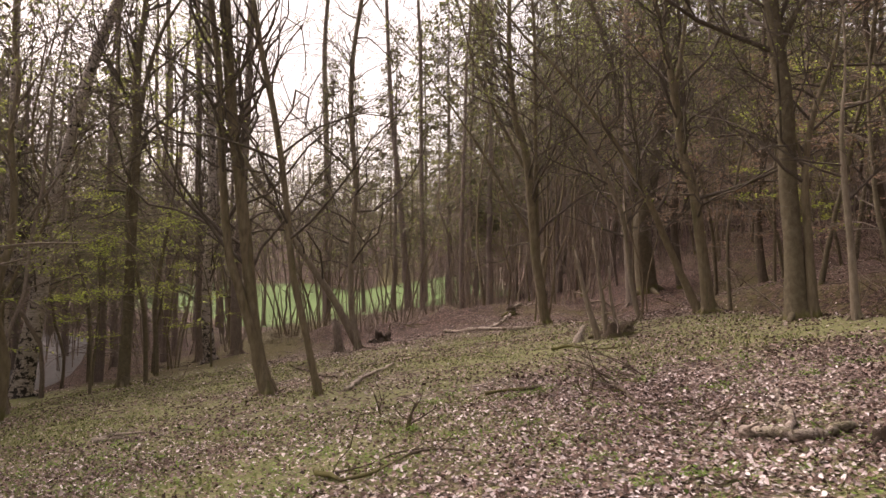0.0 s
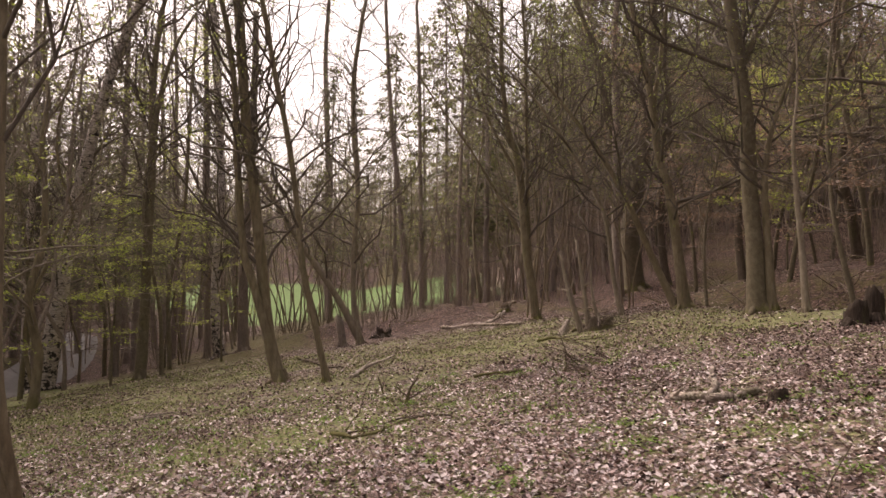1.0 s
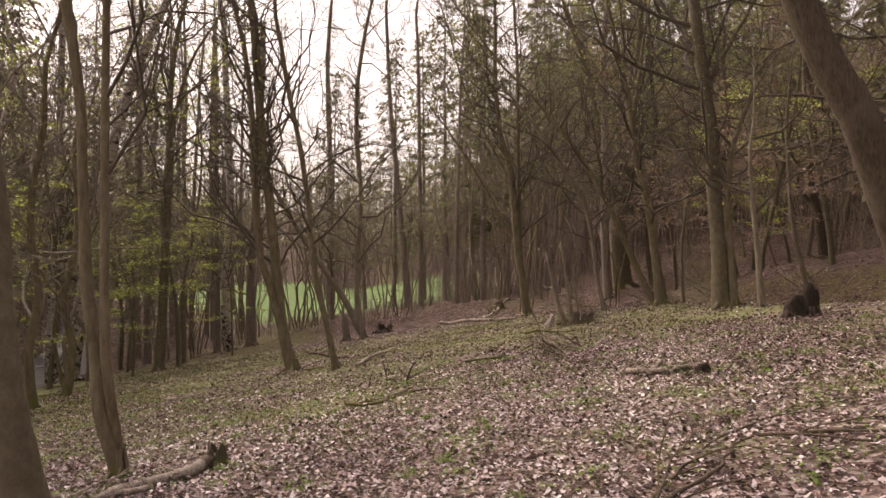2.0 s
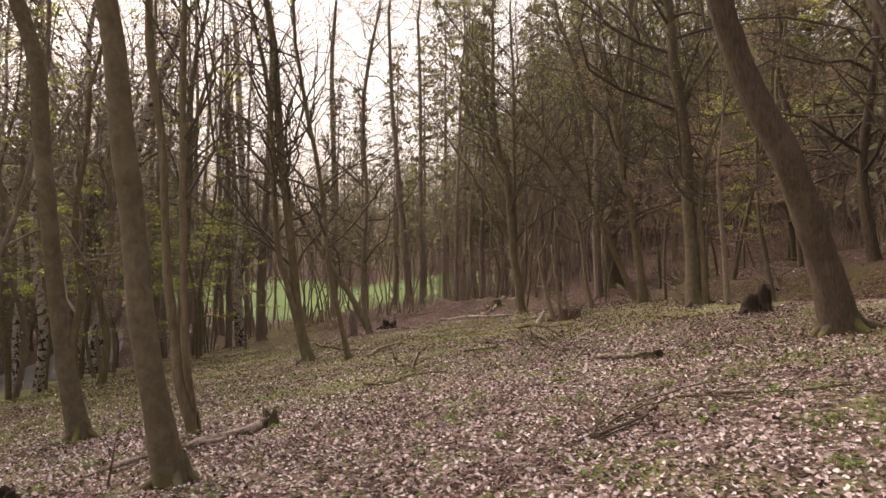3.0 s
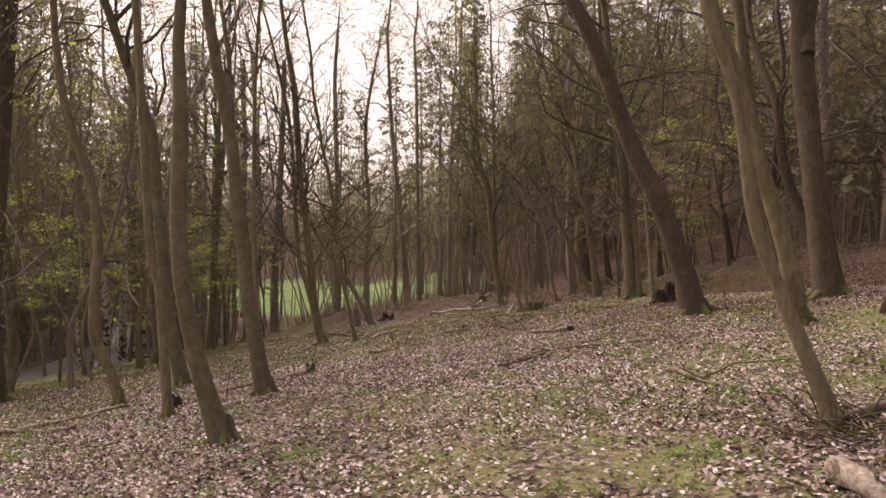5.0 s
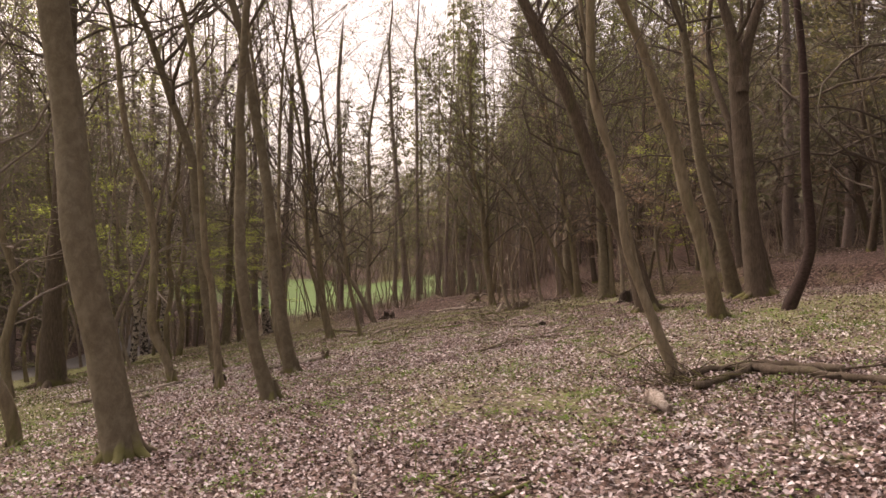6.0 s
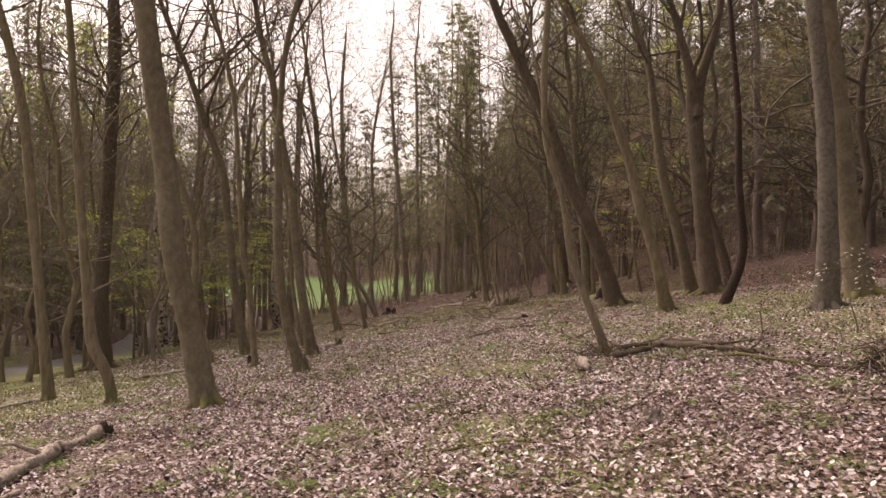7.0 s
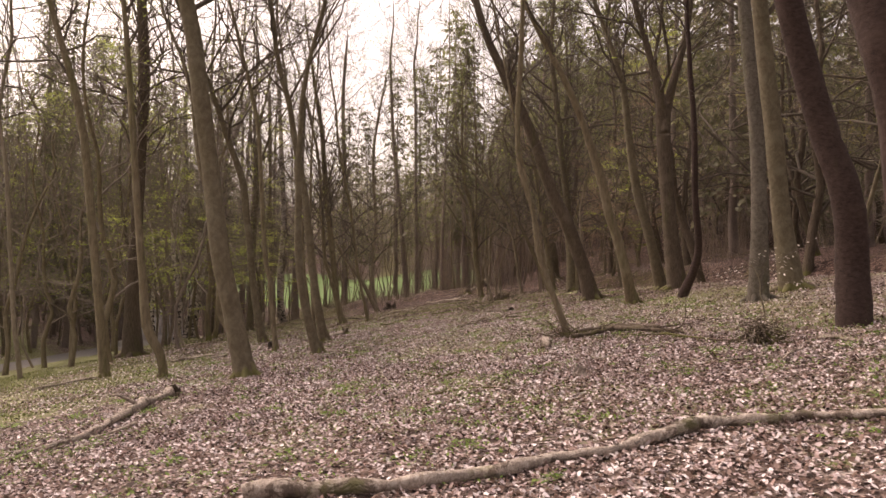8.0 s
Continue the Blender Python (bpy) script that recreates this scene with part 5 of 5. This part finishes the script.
# ---------------------------------------------------------------- dead wood on the ground
DEADWOOD = [
    ("fallen_log", "long barkless fallen log, pale and mossy, on the leaves", "log", "dead", 0.066, 0.043, 0, [(-0.48, -17.64), (0.53, -17.77), (1.17, -17.69), (1.94, -17.46), (2.60, -17.40), (3.35, -16.95), (3.94, -16.75), (4.54, -16.83), (5.21, -17.03), (5.50, -17.16)]),
    ("fallen_log", "grey fallen log with a dark rotten end", "log", "dead", 0.092, 0.036, 1, [(-3.85, -9.77), (-3.95, -10.42), (-3.72, -12.38), (-3.65, -13.62), (-4.00, -14.25), (-4.20, -14.40)]),
    ("fallen_branch", "thin grey branch lying beside the log", "branch", "dead", 0.025, 0.013, 2, [(-3.25, -12.91), (-3.41, -13.48), (-3.75, -13.88), (-3.91, -14.41)]),
    ("fallen_branch", "long dark fallen branch at the foot of the leaning stems", "branch", "oak", 0.062, 0.045, 4, [(4.05, -6.38), (4.67, -6.06), (5.14, -6.19), (5.41, -6.99), (5.65, -7.65), (5.82, -8.39), (5.94, -8.92)]),
    ("fallen_branch", "dark forked fallen branch", "branch", "oak", 0.058, 0.042, 3, [(4.02, -7.35), (4.68, -6.77), (5.35, -6.18), (5.74, -6.61), (5.94, -7.24)]),
    ("fallen_branch", "short crooked branch on the leaves", "branch", "oak", 0.033, 0.016, 2, [(3.97, -2.46), (4.07, -3.32), (4.11, -4.17)]),
    ("fallen_branch", "thin pale stick on the leaves", "stick", "dead", 0.027, 0.006, 1, [(-0.14, -8.58), (0.33, -11.46), (0.68, -13.58)]),
    ("fallen_branch", "pale crooked dead branch", "branch", "larch", 0.041, 0.020, 0, [(3.96, -2.11), (4.04, -2.72), (4.02, -3.34), (4.09, -3.94)]),
    ("fallen_branch", "long thin dark fallen branch", "branch", "oak", 0.015, 0.009, 6, [(1.59, 1.15), (2.11, 1.99), (2.76, 2.85), (3.29, 3.27), (4.01, 3.71)]),
    ("fallen_branch", "long thin dark fallen branch", "branch", "oak", 0.018, 0.011, 6, [(3.05, 2.74), (3.68, 2.44), (4.46, 2.08), (4.97, 2.17)]),
    ("fallen_log", "rotting mossy log with a broken end", "log", "dead", 0.054, 0.077, 1, [(-3.29, 3.51), (-2.88, 3.93), (-2.63, 4.19), (-2.51, 4.73)]),
    ("fallen_log", "long pale fallen trunk half sunk in the leaves", "log", "dead", 0.039, 0.030, 1, [(-6.75, 0.25), (-6.44, 0.59), (-5.90, 1.65), (-5.13, 1.98)]),
    ("fallen_log", "thin grey log on the leaves behind the beeches", "log", "dead", 0.038, 0.034, 1, [(-4.14, 2.41), (-3.48, 3.38), (-2.79, 3.72)]),
    ("fallen_branch", "pale forked dead branch on the leaves", "branch", "dead", 0.062, 0.045, 1, [(3.02, 7.72), (3.21, 7.48), (3.40, 7.23), (3.68, 7.31), (4.00, 7.53)]),
    ("fallen_branch", "pale broken branch piece on leaves", "branch", "dead", 0.034, 0.030, 0, [(3.47, 7.64), (3.84, 8.51), (4.23, 9.61)]),
    ("fallen_branch", "dark branch tangle on the leaves", "branch", "oak", 0.029, 0.012, 6, [(2.73, 12.44), (2.65, 10.06), (3.03, 9.83), (3.41, 9.88)]),
    ("fallen_branch", "thin dark crooked branch on leaves", "branch", "oak", 0.015, 0.007, 3, [(-1.23, 8.38), (-0.90, 8.46), (-0.56, 9.02), (-0.06, 8.99)]),
    ("fallen_branch", "short pale branch piece on the leaves", "branch", "dead", 0.039, 0.025, 0, [(-6.37, 13.90), (-6.13, 14.31), (-5.53, 14.18)]),
    ("fallen_branch", "pale fallen branch in the grass", "branch", "dead", 0.048, 0.030, 2, [(-2.17, 16.99), (-1.96, 19.75), (-1.44, 22.29)]),
    ("fallen_branch", "dark fallen branch in the grass", "branch", "oak", 0.051, 0.025, 2, [(-5.50, 27.54), (-3.75, 22.56), (-2.76, 20.46)]),
    ("fallen_log", "long thin log at the crest of the slope", "log", "dead", 0.094, 0.050, 1, [(0.05, 33.73), (1.52, 31.10), (3.21, 28.05)]),
    ("fallen_branch", "pale bent branch leaning on the log", "branch", "dead", 0.069, 0.060, 2, [(1.92, 30.75), (3.32, 36.89), (5.44, 44.58)]),
    ("fallen_branch", "short dark log in the grass", "log", "oak", 0.035, 0.027, 0, [(1.57, 12.74), (1.17, 13.04), (0.73, 12.98)]),
    ("fallen_branch", "thin dark branch in the grass", "branch", "oak", 0.035, 0.015, 4, [(2.72, 19.20), (3.19, 19.01), (3.66, 17.86), (4.16, 17.73)]),
    ("fallen_branch", "dark branch on the leaves", "branch", "oak", 0.028, 0.016, 3, [(5.57, -8.55), (5.91, -10.07), (6.42, -11.10)]),
    ("fallen_branch", "pale curved stick on the leaves", "branch", "dead", 0.023, 0.015, 1, [(5.85, -13.52), (6.33, -12.73), (6.53, -12.66)]),
    ("fallen_log", "pale short log under the trees", "log", "dead", 0.041, 0.025, 0, [(7.23, -11.85), (7.41, -12.11), (7.33, -12.82)]),
    ("fallen_branch", "thin dark branch on the leaves", "branch", "oak", 0.017, 0.011, 4, [(1.70, 1.18), (2.30, 1.78), (3.06, 2.74), (3.73, 2.05)]),
    ("fallen_branch", "thin dark branch on the leaves", "branch", "oak", 0.010, 0.005, 3, [(-0.90, -3.81), (0.08, -3.91), (0.94, -4.21)]),
    ("fallen_branch", "grey branch on the leaves", "branch", "oak", 0.028, 0.013, 3, [(-1.47, 8.54), (-0.86, 7.90), (-0.35, 8.85), (0.23, 8.62)]),
    ("fallen_branch", "thin grey branch in the grass", "branch", "dead", 0.046, 0.027, 1, [(-6.24, 13.63), (-5.91, 13.80), (-5.57, 13.68)]),
    ("fallen_branch", "grey branch across the bank", "branch", "dead", 0.042, 0.028, 1, [(-8.84, -5.21), (-8.67, -3.86), (-8.15, -3.37)]),
    ("fallen_branch", "thin long branch on the slope", "branch", "dead", 0.040, 0.031, 1, [(-7.36, -0.05), (-6.40, -0.26), (-5.47, -0.47)]),
    ("fallen_branch", "dark branch on the leaves", "branch", "oak", 0.015, 0.008, 3, [(1.00, -12.99), (1.81, -13.02), (2.52, -13.78)]),
    ("fallen_branch", "thin twiggy branch on the leaves", "branch", "oak", 0.019, 0.011, 5, [(1.56, -10.53), (1.16, -10.95), (0.76, -10.24)]),
    ("fallen_log", "short broken piece of a pale mossy log", "log", "dead", 0.075, 0.06, 0, [(3.42, -7.70), (3.38, -8.05), (3.35, -8.45)]),
]


def deadwood(name, label, category, mat, r0, r1, twigs, line, seed):
    """A branch or log lying along a line on the ground, knotty, with a few side twigs and splintered ends."""
    rng = np.random.default_rng(seed)
    p = np.array(line, float)
    o = p[0]
    p = spline(p, 5)
    d = np.linalg.norm(np.diff(p, axis=0), axis=1)
    s = np.concatenate([[0], np.cumsum(d)])
    n = max(6, int(s[-1] / 0.16))
    t = np.linspace(0, s[-1], n)
    xy = np.column_stack([np.interp(t, s, p[:, 0]), np.interp(t, s, p[:, 1])]) + rng.normal(size=(n, 2)) * min(r0, 0.04) * 0.9
    rad = np.linspace(r0, r1, n) * (1 + 0.14 * rng.normal(size=n) + 0.16 * np.interp(np.arange(n), np.linspace(0, n, 9), rng.normal(size=9)))
    z0 = float(floor_z(*o))
    z = floor_z(xy[:, 0], xy[:, 1]) - z0 + rad * 0.85 + 0.03
    axis = np.column_stack([xy - o, z])
    root = thing(name, o[0], o[1], z0, label, category, "dead wood on the forest floor")
    b = Buf()
    axis = np.vstack([axis[:1] + (axis[:1] - axis[1:2]) * 0.02, axis, axis[-1:] + (axis[-1:] - axis[-2:-1]) * 0.02])
    rad = np.concatenate([[rad[0] * 0.35], rad, [rad[-1] * 0.35]])
    b.tube(axis, rad, 9 if r0 > 0.05 else 6, True, 0.1, rng)
    stem = part("stem", b, M_BARK[mat], root)
    if r0 > 0.06:
        for _ in range(5):
            k = rng.integers(2, len(axis) - 2)
            kb = Buf()
            q, qr = sprig(rng, axis[k], heading(rng.uniform(0, 6.28), rng.uniform(0.2, 1.2)), rad[k] * rng.uniform(1.2, 2.2), rad[k] * 0.4, 0.0, 3)
            kb.tube(q, qr, 6, True)
            part("knot", kb, M_BARK[mat], stem)
    for _ in range(twigs):
        k = rng.integers(1, len(axis) - 1)
        b = Buf()
        way = axis[k] - axis[k - 1]
        az = math.atan2(way[1], way[0]) + rng.choice((-1, 1)) * rng.uniform(0.4, 1.1)
        q, qr = sprig(rng, axis[k], heading(az, rng.uniform(0.05, 0.6)), rng.uniform(0.4, 1.3), max(0.008, rad[k] * 0.45), -0.03, 5)
        b.tube(q, qr, 5, False)
        for _ in range(2):
            w, wr = sprig(rng, q[rng.integers(2, 5)], heading(az + rng.normal() * 0.7, rng.uniform(0, 0.6)), rng.uniform(0.15, 0.5), 0.006, 0.0, 3)
            b.tube(w, wr, 4, False)
        part("side_branch", b, M_BARK[mat], stem)
    return root


for n, row in enumerate(DEADWOOD):
    deadwood(*row, 500 + n)


def stump(x, y, r, h, seed, mat, label, ragged=0.35, lean=(0, 0)):
    """A hollow broken stump with a ragged rim and root toes."""
    rng = np.random.default_rng(seed)
    root = thing("tree_stump", x, y, float(floor_z(x, y)), label, "tree stump", "dead wood on the forest floor")
    k = 28
    a = np.arange(k) * 2 * np.pi / k
    rim = h * np.clip(1 - ragged * np.abs(np.interp(np.arange(k), np.linspace(0, k, 9), rng.uniform(-0.2, 1.5, 9)) + rng.uniform(-0.3, 0.3, k)), 0.15, 1)
    wob = 1 + 0.12 * np.interp(np.arange(k), np.linspace(0, k, 8), rng.normal(size=8))
    rows = []
    for f, rr in ((-0.15, 1.3), (0.06, 1.14), (0.3, 1.0), (0.7, 0.98), (1.0, 0.95)):
        zz = np.where(f < 0, -0.15, rim * f)
        rows.append(np.column_stack([np.cos(a) * r * rr * wob + lean[0] * zz, np.sin(a) * r * rr * wob + lean[1] * zz, zz]))
    for f, rr in ((0.97, 0.8), (0.6, 0.72), (0.25, 0.62)):
        zz = rim * f
        rows.append(np.column_stack([np.cos(a) * r * rr * wob + lean[0] * zz, np.sin(a) * r * rr * wob + lean[1] * zz, zz]))
    V = np.vstack(rows) + rng.normal(size=(k * len(rows), 3)) * r * 0.035
    i = np.arange(len(rows) - 1)[:, None] * k
    j = np.arange(k)[None]
    jn = (j + 1) % k
    b = Buf()
    b.polys(V, quads=np.stack([i + j, i + jn, i + k + jn, i + k + j], -1).reshape(-1, 4))
    last = (len(rows) - 1) * k
    b.polys(np.array([[0, 0, 0.12 * h]]), None)
    c = b.n - 1
    b.t.append(np.stack([last + np.arange(k), last + (np.arange(k) + 1) % k, np.full(k, c)], -1))
    part("shell", b, M_BARK[mat], root)
    for _ in range(5):
        az = rng.uniform(0, 6.28)
        b = Buf()
        e = heading(az, 0)
        q = np.array([[e[0] * m, e[1] * m, zz] for m, zz in ((r * 0.8, 0.25 * h), (r * 1.25, 0.08 * h), (r * 1.8, -0.02), (r * 2.2, -0.1))])
        b.tube(q, np.array([0.3, 0.26, 0.18, 0.08]) * r, 6, True, 0.06, rng)
        part("root", b, M_BARK[mat], root)
    return root


stump(7.95, 12.5, 0.24, 0.5, 701, "rotten", "wide black rotten hollow tree stump", 0.4)
stump(8.36, 12.55, 0.18, 0.74, 702, "rotten", "tall black splinter of a rotten stump", 0.4, (-0.05, 0))
stump(-2.7, 34.2, 0.34, 0.55, 711, "rotten", "dark hollow root plate in the leaf bank", 0.6)
stump(3.3, 37.0, 0.26, 0.45, 712, "oak", "dark mossy stump on the leaf bank", 0.5)
stump(-4.24, 31.2, 0.19, 1.45, 703, "alder", "dark broken-off trunk stub", 0.12, (-0.14, 0))
stump(4.0, 6.9, 0.11, 0.2, 704, "rotten", "small dark rotten stump in the leaves", 0.4)
stump(3.25, -12.5, 0.1, 0.2, 705, "dead", "small mossy brown wood stub in the leaves", 0.5)
stump(-4.4, 1.2, 0.15, 0.25, 707, "rotten", "small dark rotten stump", 0.5)
stump(-2.45, 4.75, 0.12, 0.3, 708, "oak", "ragged rotten log butt standing in the leaves", 0.5)
stump(-3.86, -9.55, 0.11, 0.24, 709, "rotten", "dark rotten stub at the end of the log", 0.6)
stump(4.8, 20.7, 0.38, 0.4, 710, "oak", "dark torn root plate at the crest", 0.6)


def upright_stick(x, y, line, r, mat, label, seed, twigs=2):
    """A dead stick or snag standing up from the ground; line: rows of (sideways, up)."""
    rng = np.random.default_rng(seed)
    root = thing("dead_stick", x, y, float(floor_z(x, y)), label, "stick", "dead wood on the forest floor")
    a = np.array(line, float)
    p = spline(np.column_stack([a[:, 0], np.linspace(0, 0.1, len(a)), a[:, 1]]), 4)
    p[0, 2] -= 0.1
    b = Buf()
    rad = np.linspace(r, r * 0.35, len(p))
    b.tube(p, rad, 6, True, 0.06, rng)
    part("stem", b, M_BARK[mat], root)
    for _ in range(twigs):
        k = rng.integers(2, len(p) - 1)
        b = Buf()
        q, qr = sprig(rng, p[k], heading(rng.uniform(0, 6.28), rng.uniform(0.2, 1.0)), rng.uniform(0.2, 0.6), rad[k] * 0.5, 0.02, 4)
        b.tube(q, qr, 4, False)
        part("side_branch", b, M_BARK[mat], root)
    return root


upright_stick(4.2, 20.5, [(0, 0), (-0.35, 1.2), (-0.6, 2.4)], 0.1, "hazel", "broken brown stem rising from the root pile", 720, 4)
upright_stick(4.45, 20.6, [(0, 0), (-0.15, 1.3), (-0.35, 2.7)], 0.09, "hazel", "broken brown stem rising from the root pile", 721, 4)
upright_stick(4.75, 20.5, [(0, 0), (-0.2, 1.0), (-0.25, 1.9)], 0.07, "hazel", "broken brown stem rising from the root pile", 722, 3)
upright_stick(3.62, 20.6, [(0, 0), (0.12, 0.24), (0.22, 0.46)], 0.15, "dead", "pale broken stub at the crest", 723, 0)
upright_stick(8.6, 19.0, [(0, 0.02), (-0.7, 0.6), (-1.45, 1.2)], 0.03, "dead", "thin pale pole leaning at the gully", 724, 0)
upright_stick(-0.5, 10.7, [(0, 0), (0.04, 0.2), (0.14, 0.42)], 0.036, "oak", "crooked dark twig sticking up from the leaves", 725, 4)
upright_stick(-3.58, 1.75, [(0, 0), (0.03, 0.3), (0.05, 0.55)], 0.015, "oak", "bare forked seedling twig", 726, 5)
upright_stick(2.35, 12.1, [(0, 0), (0.05, 0.2), (0.0, 0.45)], 0.02, "oak", "thin dark twig sticking up", 727, 5)
upright_stick(2.2, 11.9, [(0, 0), (-0.08, 0.16), (-0.06, 0.36)], 0.018, "oak", "thin dark twig sticking up", 728, 4)
upright_stick(4.1, -9.9, [(0, 0), (0.02, 0.18), (0.06, 0.36)], 0.014, "oak", "thin dark twig sticking up from the leaves", 729, 2)
upright_stick(-1.0, 12.3, [(0, 0), (-0.06, 0.2), (-0.12, 0.34)], 0.02, "oak", "thin dark twig sticking up", 730, 3)


def brush_pile(x, y, r, h, n, seed, label, curl=-0.04):
    rng = np.random.default_rng(seed)
    root = thing("brush_pile", x, y, float(floor_z(x, y)), label, "brush pile", "dead wood on the forest floor")
    for i in range(n):
        az = rng.uniform(0, 6.28)
        o = np.array([rng.normal() * r * 0.4, rng.normal() * r * 0.4, rng.uniform(0, 0.35) * h])
        o[2] += float(floor_z(x + o[0], y + o[1]) - floor_z(x, y))
        q, qr = sprig(rng, o, heading(az, rng.uniform(-0.05, 0.9 * min(1, 2 * h))), r * rng.uniform(0.6, 1.5), rng.uniform(0.005, 0.016), curl, 5)
        b = Buf()
        b.tube(q, qr, 4, False)
        w, wr = sprig(rng, q[3], heading(az + rng.normal() * 0.8, rng.uniform(0, 0.8)), r * 0.5, 0.006, 0.0, 3)
        b.tube(w, wr, 3, False)
        part("branch", b, M_BARK["oak" if rng.uniform() < 0.8 else "dead"], root)
    return root


brush_pile(6.44, -11.4, 0.3, 1.0, 190, 740, "dark heap of dead twigs and branches", -0.24)
brush_pile(4.05, -6.6, 0.55, 0.4, 46, 741, "low tangle of dead branches at the leaning stems")
brush_pile(4.9, 20.7, 0.9, 0.5, 30, 742, "heap of torn roots and dead branches")
brush_pile(2.9, 12.4, 0.8, 0.3, 22, 743, "loose tangle of dark dead twigs")
brush_pile(3.1, 8.6, 0.7, 0.2, 14, 744, "loose tangle of dead twigs")
brush_pile(2.4, 33.0, 1.3, 0.7, 30, 745, "heap of brushwood on the bank")
brush_pile(-2.0, 38.0, 1.4, 0.8, 30, 746, "heap of brushwood on the bank")
for px, py in ((12, 21), (15.5, 26), (9.5, 29), (18, 19), (7.5, 36), (12.5, 33)):
    brush_pile(px, py, 1.1, 0.6, 24, 750 + int(px), "heap of brushwood on the leafy bank")
brush_pile(-8.0, 40.0, 1.5, 1.0, 30, 747, "heap of brushwood on the bank")


def beech_sapling(x, y, seed):
    """A beech seedling that keeps last year's bleached leaves on flat sprays."""
    rng = np.random.default_rng(seed)
    root = thing("beech_sapling", x, y, float(floor_z(x, y)), "young beech sapling holding bleached withered leaves", "sapling", "")
    b = Buf()
    p, r = sprig(rng, [0, 0, -0.1], heading(1.8, 1.45), 1.7, 0.018, 0.03, 8)
    b.tube(p, r, 6, False)
    part("stem", b, M_BARK["beech"], root)
    pts = []
    for az, L, k in ((0.1, 3.0, 6), (0.45, 1.5, 7), (-0.3, 1.7, 5), (2.9, 0.8, 6), (0.2, 1.2, 4), (1.2, 0.9, 7)):
        b = Buf()
        q, qr = sprig(rng, p[k], heading(az, 0.12), L, 0.008, -0.01, 8)
        b.tube(q, qr, 4, False)
        branch = part("branch", b, M_BARK["twig"], root)
        for m in range(2, 9):
            w, wr = sprig(rng, q[m], heading(az + rng.choice((-1, 1)) * 0.8, 0.05), 0.25, 0.003, 0, 2)
            tw = Buf()
            tw.tube(w, wr, 3, False)
            part("twig", tw, M_BARK["twig"], branch)
            pts += [w[1], w[2], q[m]]
    pts = np.array(pts)
    v, t = leaf_cards(rng, pts[rng.uniform(size=len(pts)) < 0.75], 0.075, (0.04, 0.04, 0.02), 1)
    b = Buf()
    b.polys(v, t)
    part("foliage", b, M_DRYLEAF, root, "bleached withered leaves", False)


beech_sapling(8.1, -7.7, 760)


def delineator(x, y):
    """A roadside marker post: white, three-sided, with a slanted black band."""
    root = thing("marker_post", x, y, float(floor_z(x, y)), "white roadside marker post with a black band", "marker post")
    tri = np.array([[-0.06, -0.04], [0.06, -0.04], [0.05, 0.03], [0.0, 0.07], [-0.05, 0.03]])
    for name, z0, z1, mat, g in (("post", -0.2, 0.86, M_WHITE, 1.0), ("band", 0.5, 0.74, M_BLACK, 1.05)):
        bm = bmesh.new()
        lo = [bm.verts.new((px * g, py * g, z0)) for px, py in tri]
        hi = [bm.verts.new((px * g, py * g, z1 + 0.3 * px)) for px, py in tri]
        bm.faces.new(lo[::-1])
        bm.faces.new(hi)
        for i in range(5):
            bm.faces.new((lo[i], lo[(i + 1) % 5], hi[(i + 1) % 5], hi[i]))
        bmesh.ops.bevel(bm, geom=bm.edges[:], offset=0.006, segments=1, affect="EDGES")
        me = bpy.data.meshes.new(name)
        bm.to_mesh(me)
        bm.free()
        me.materials.append(mat)
        ob = new(name, me)
        ob.parent = root


delineator(-17.75, 25.7)


def twig_litter():
    """Short dead twigs strewn over the leaves."""
    rng = np.random.default_rng(6)
    b = Buf()
    for i in range(2200):
        x, y = (rng.uniform(-10, 11), rng.uniform(-18, 26)) if i < 1500 else (rng.uniform(-18, 24), rng.uniform(18, 46))
        L, az = rng.uniform(0.1, 0.55) * (1 if i < 1500 else 3), rng.uniform(0, 6.28)
        q, qr = sprig(rng, [x, y, float(floor_z(x, y)) + rng.uniform(0.015, 0.05)], heading(az, rng.uniform(-0.02, 0.12)), L, rng.uniform(0.003, 0.009) * (1 if i < 1500 else 2.5), 0, 3)
        q[:, 2] = np.maximum(q[:, 2], floor_z(q[:, 0], q[:, 1]) + 0.01)
        b.tube(q, qr, 4, False)
    tagged(new("twig_litter", b.mesh("twig_litter", M_BARK["alder"])), "short dark dead twigs strewn over the leaves", "twigs", kind="stuff")


twig_litter()


def herbs():
    """Scattered clumps of small green woodland herbs among the leaves."""
    rng = np.random.default_rng(8)
    pts = []
    for _ in range(1050):
        x, y = rng.uniform(-7, 9), rng.uniform(-18, 14)
        n = rng.integers(8, 40)
        s = rng.uniform(0.05, 0.24)
        q = np.column_stack([x + rng.normal(size=n) * s, y + rng.normal(size=n) * s])
        pts.append(np.column_stack([q, floor_z(q[:, 0], q[:, 1]) + rng.uniform(0.02, 0.07, n)]))
    v, t = leaf_cards(rng, np.concatenate(pts), 0.045, (0.03, 0.03, 0.012), 2)
    b = Buf()
    b.polys(v, t)
    tagged(new("woodland_herbs", b.mesh("woodland_herbs", M_HERB, False)), "small clumps of fresh green herbs among fallen leaves", "herbs", kind="stuff")


herbs()
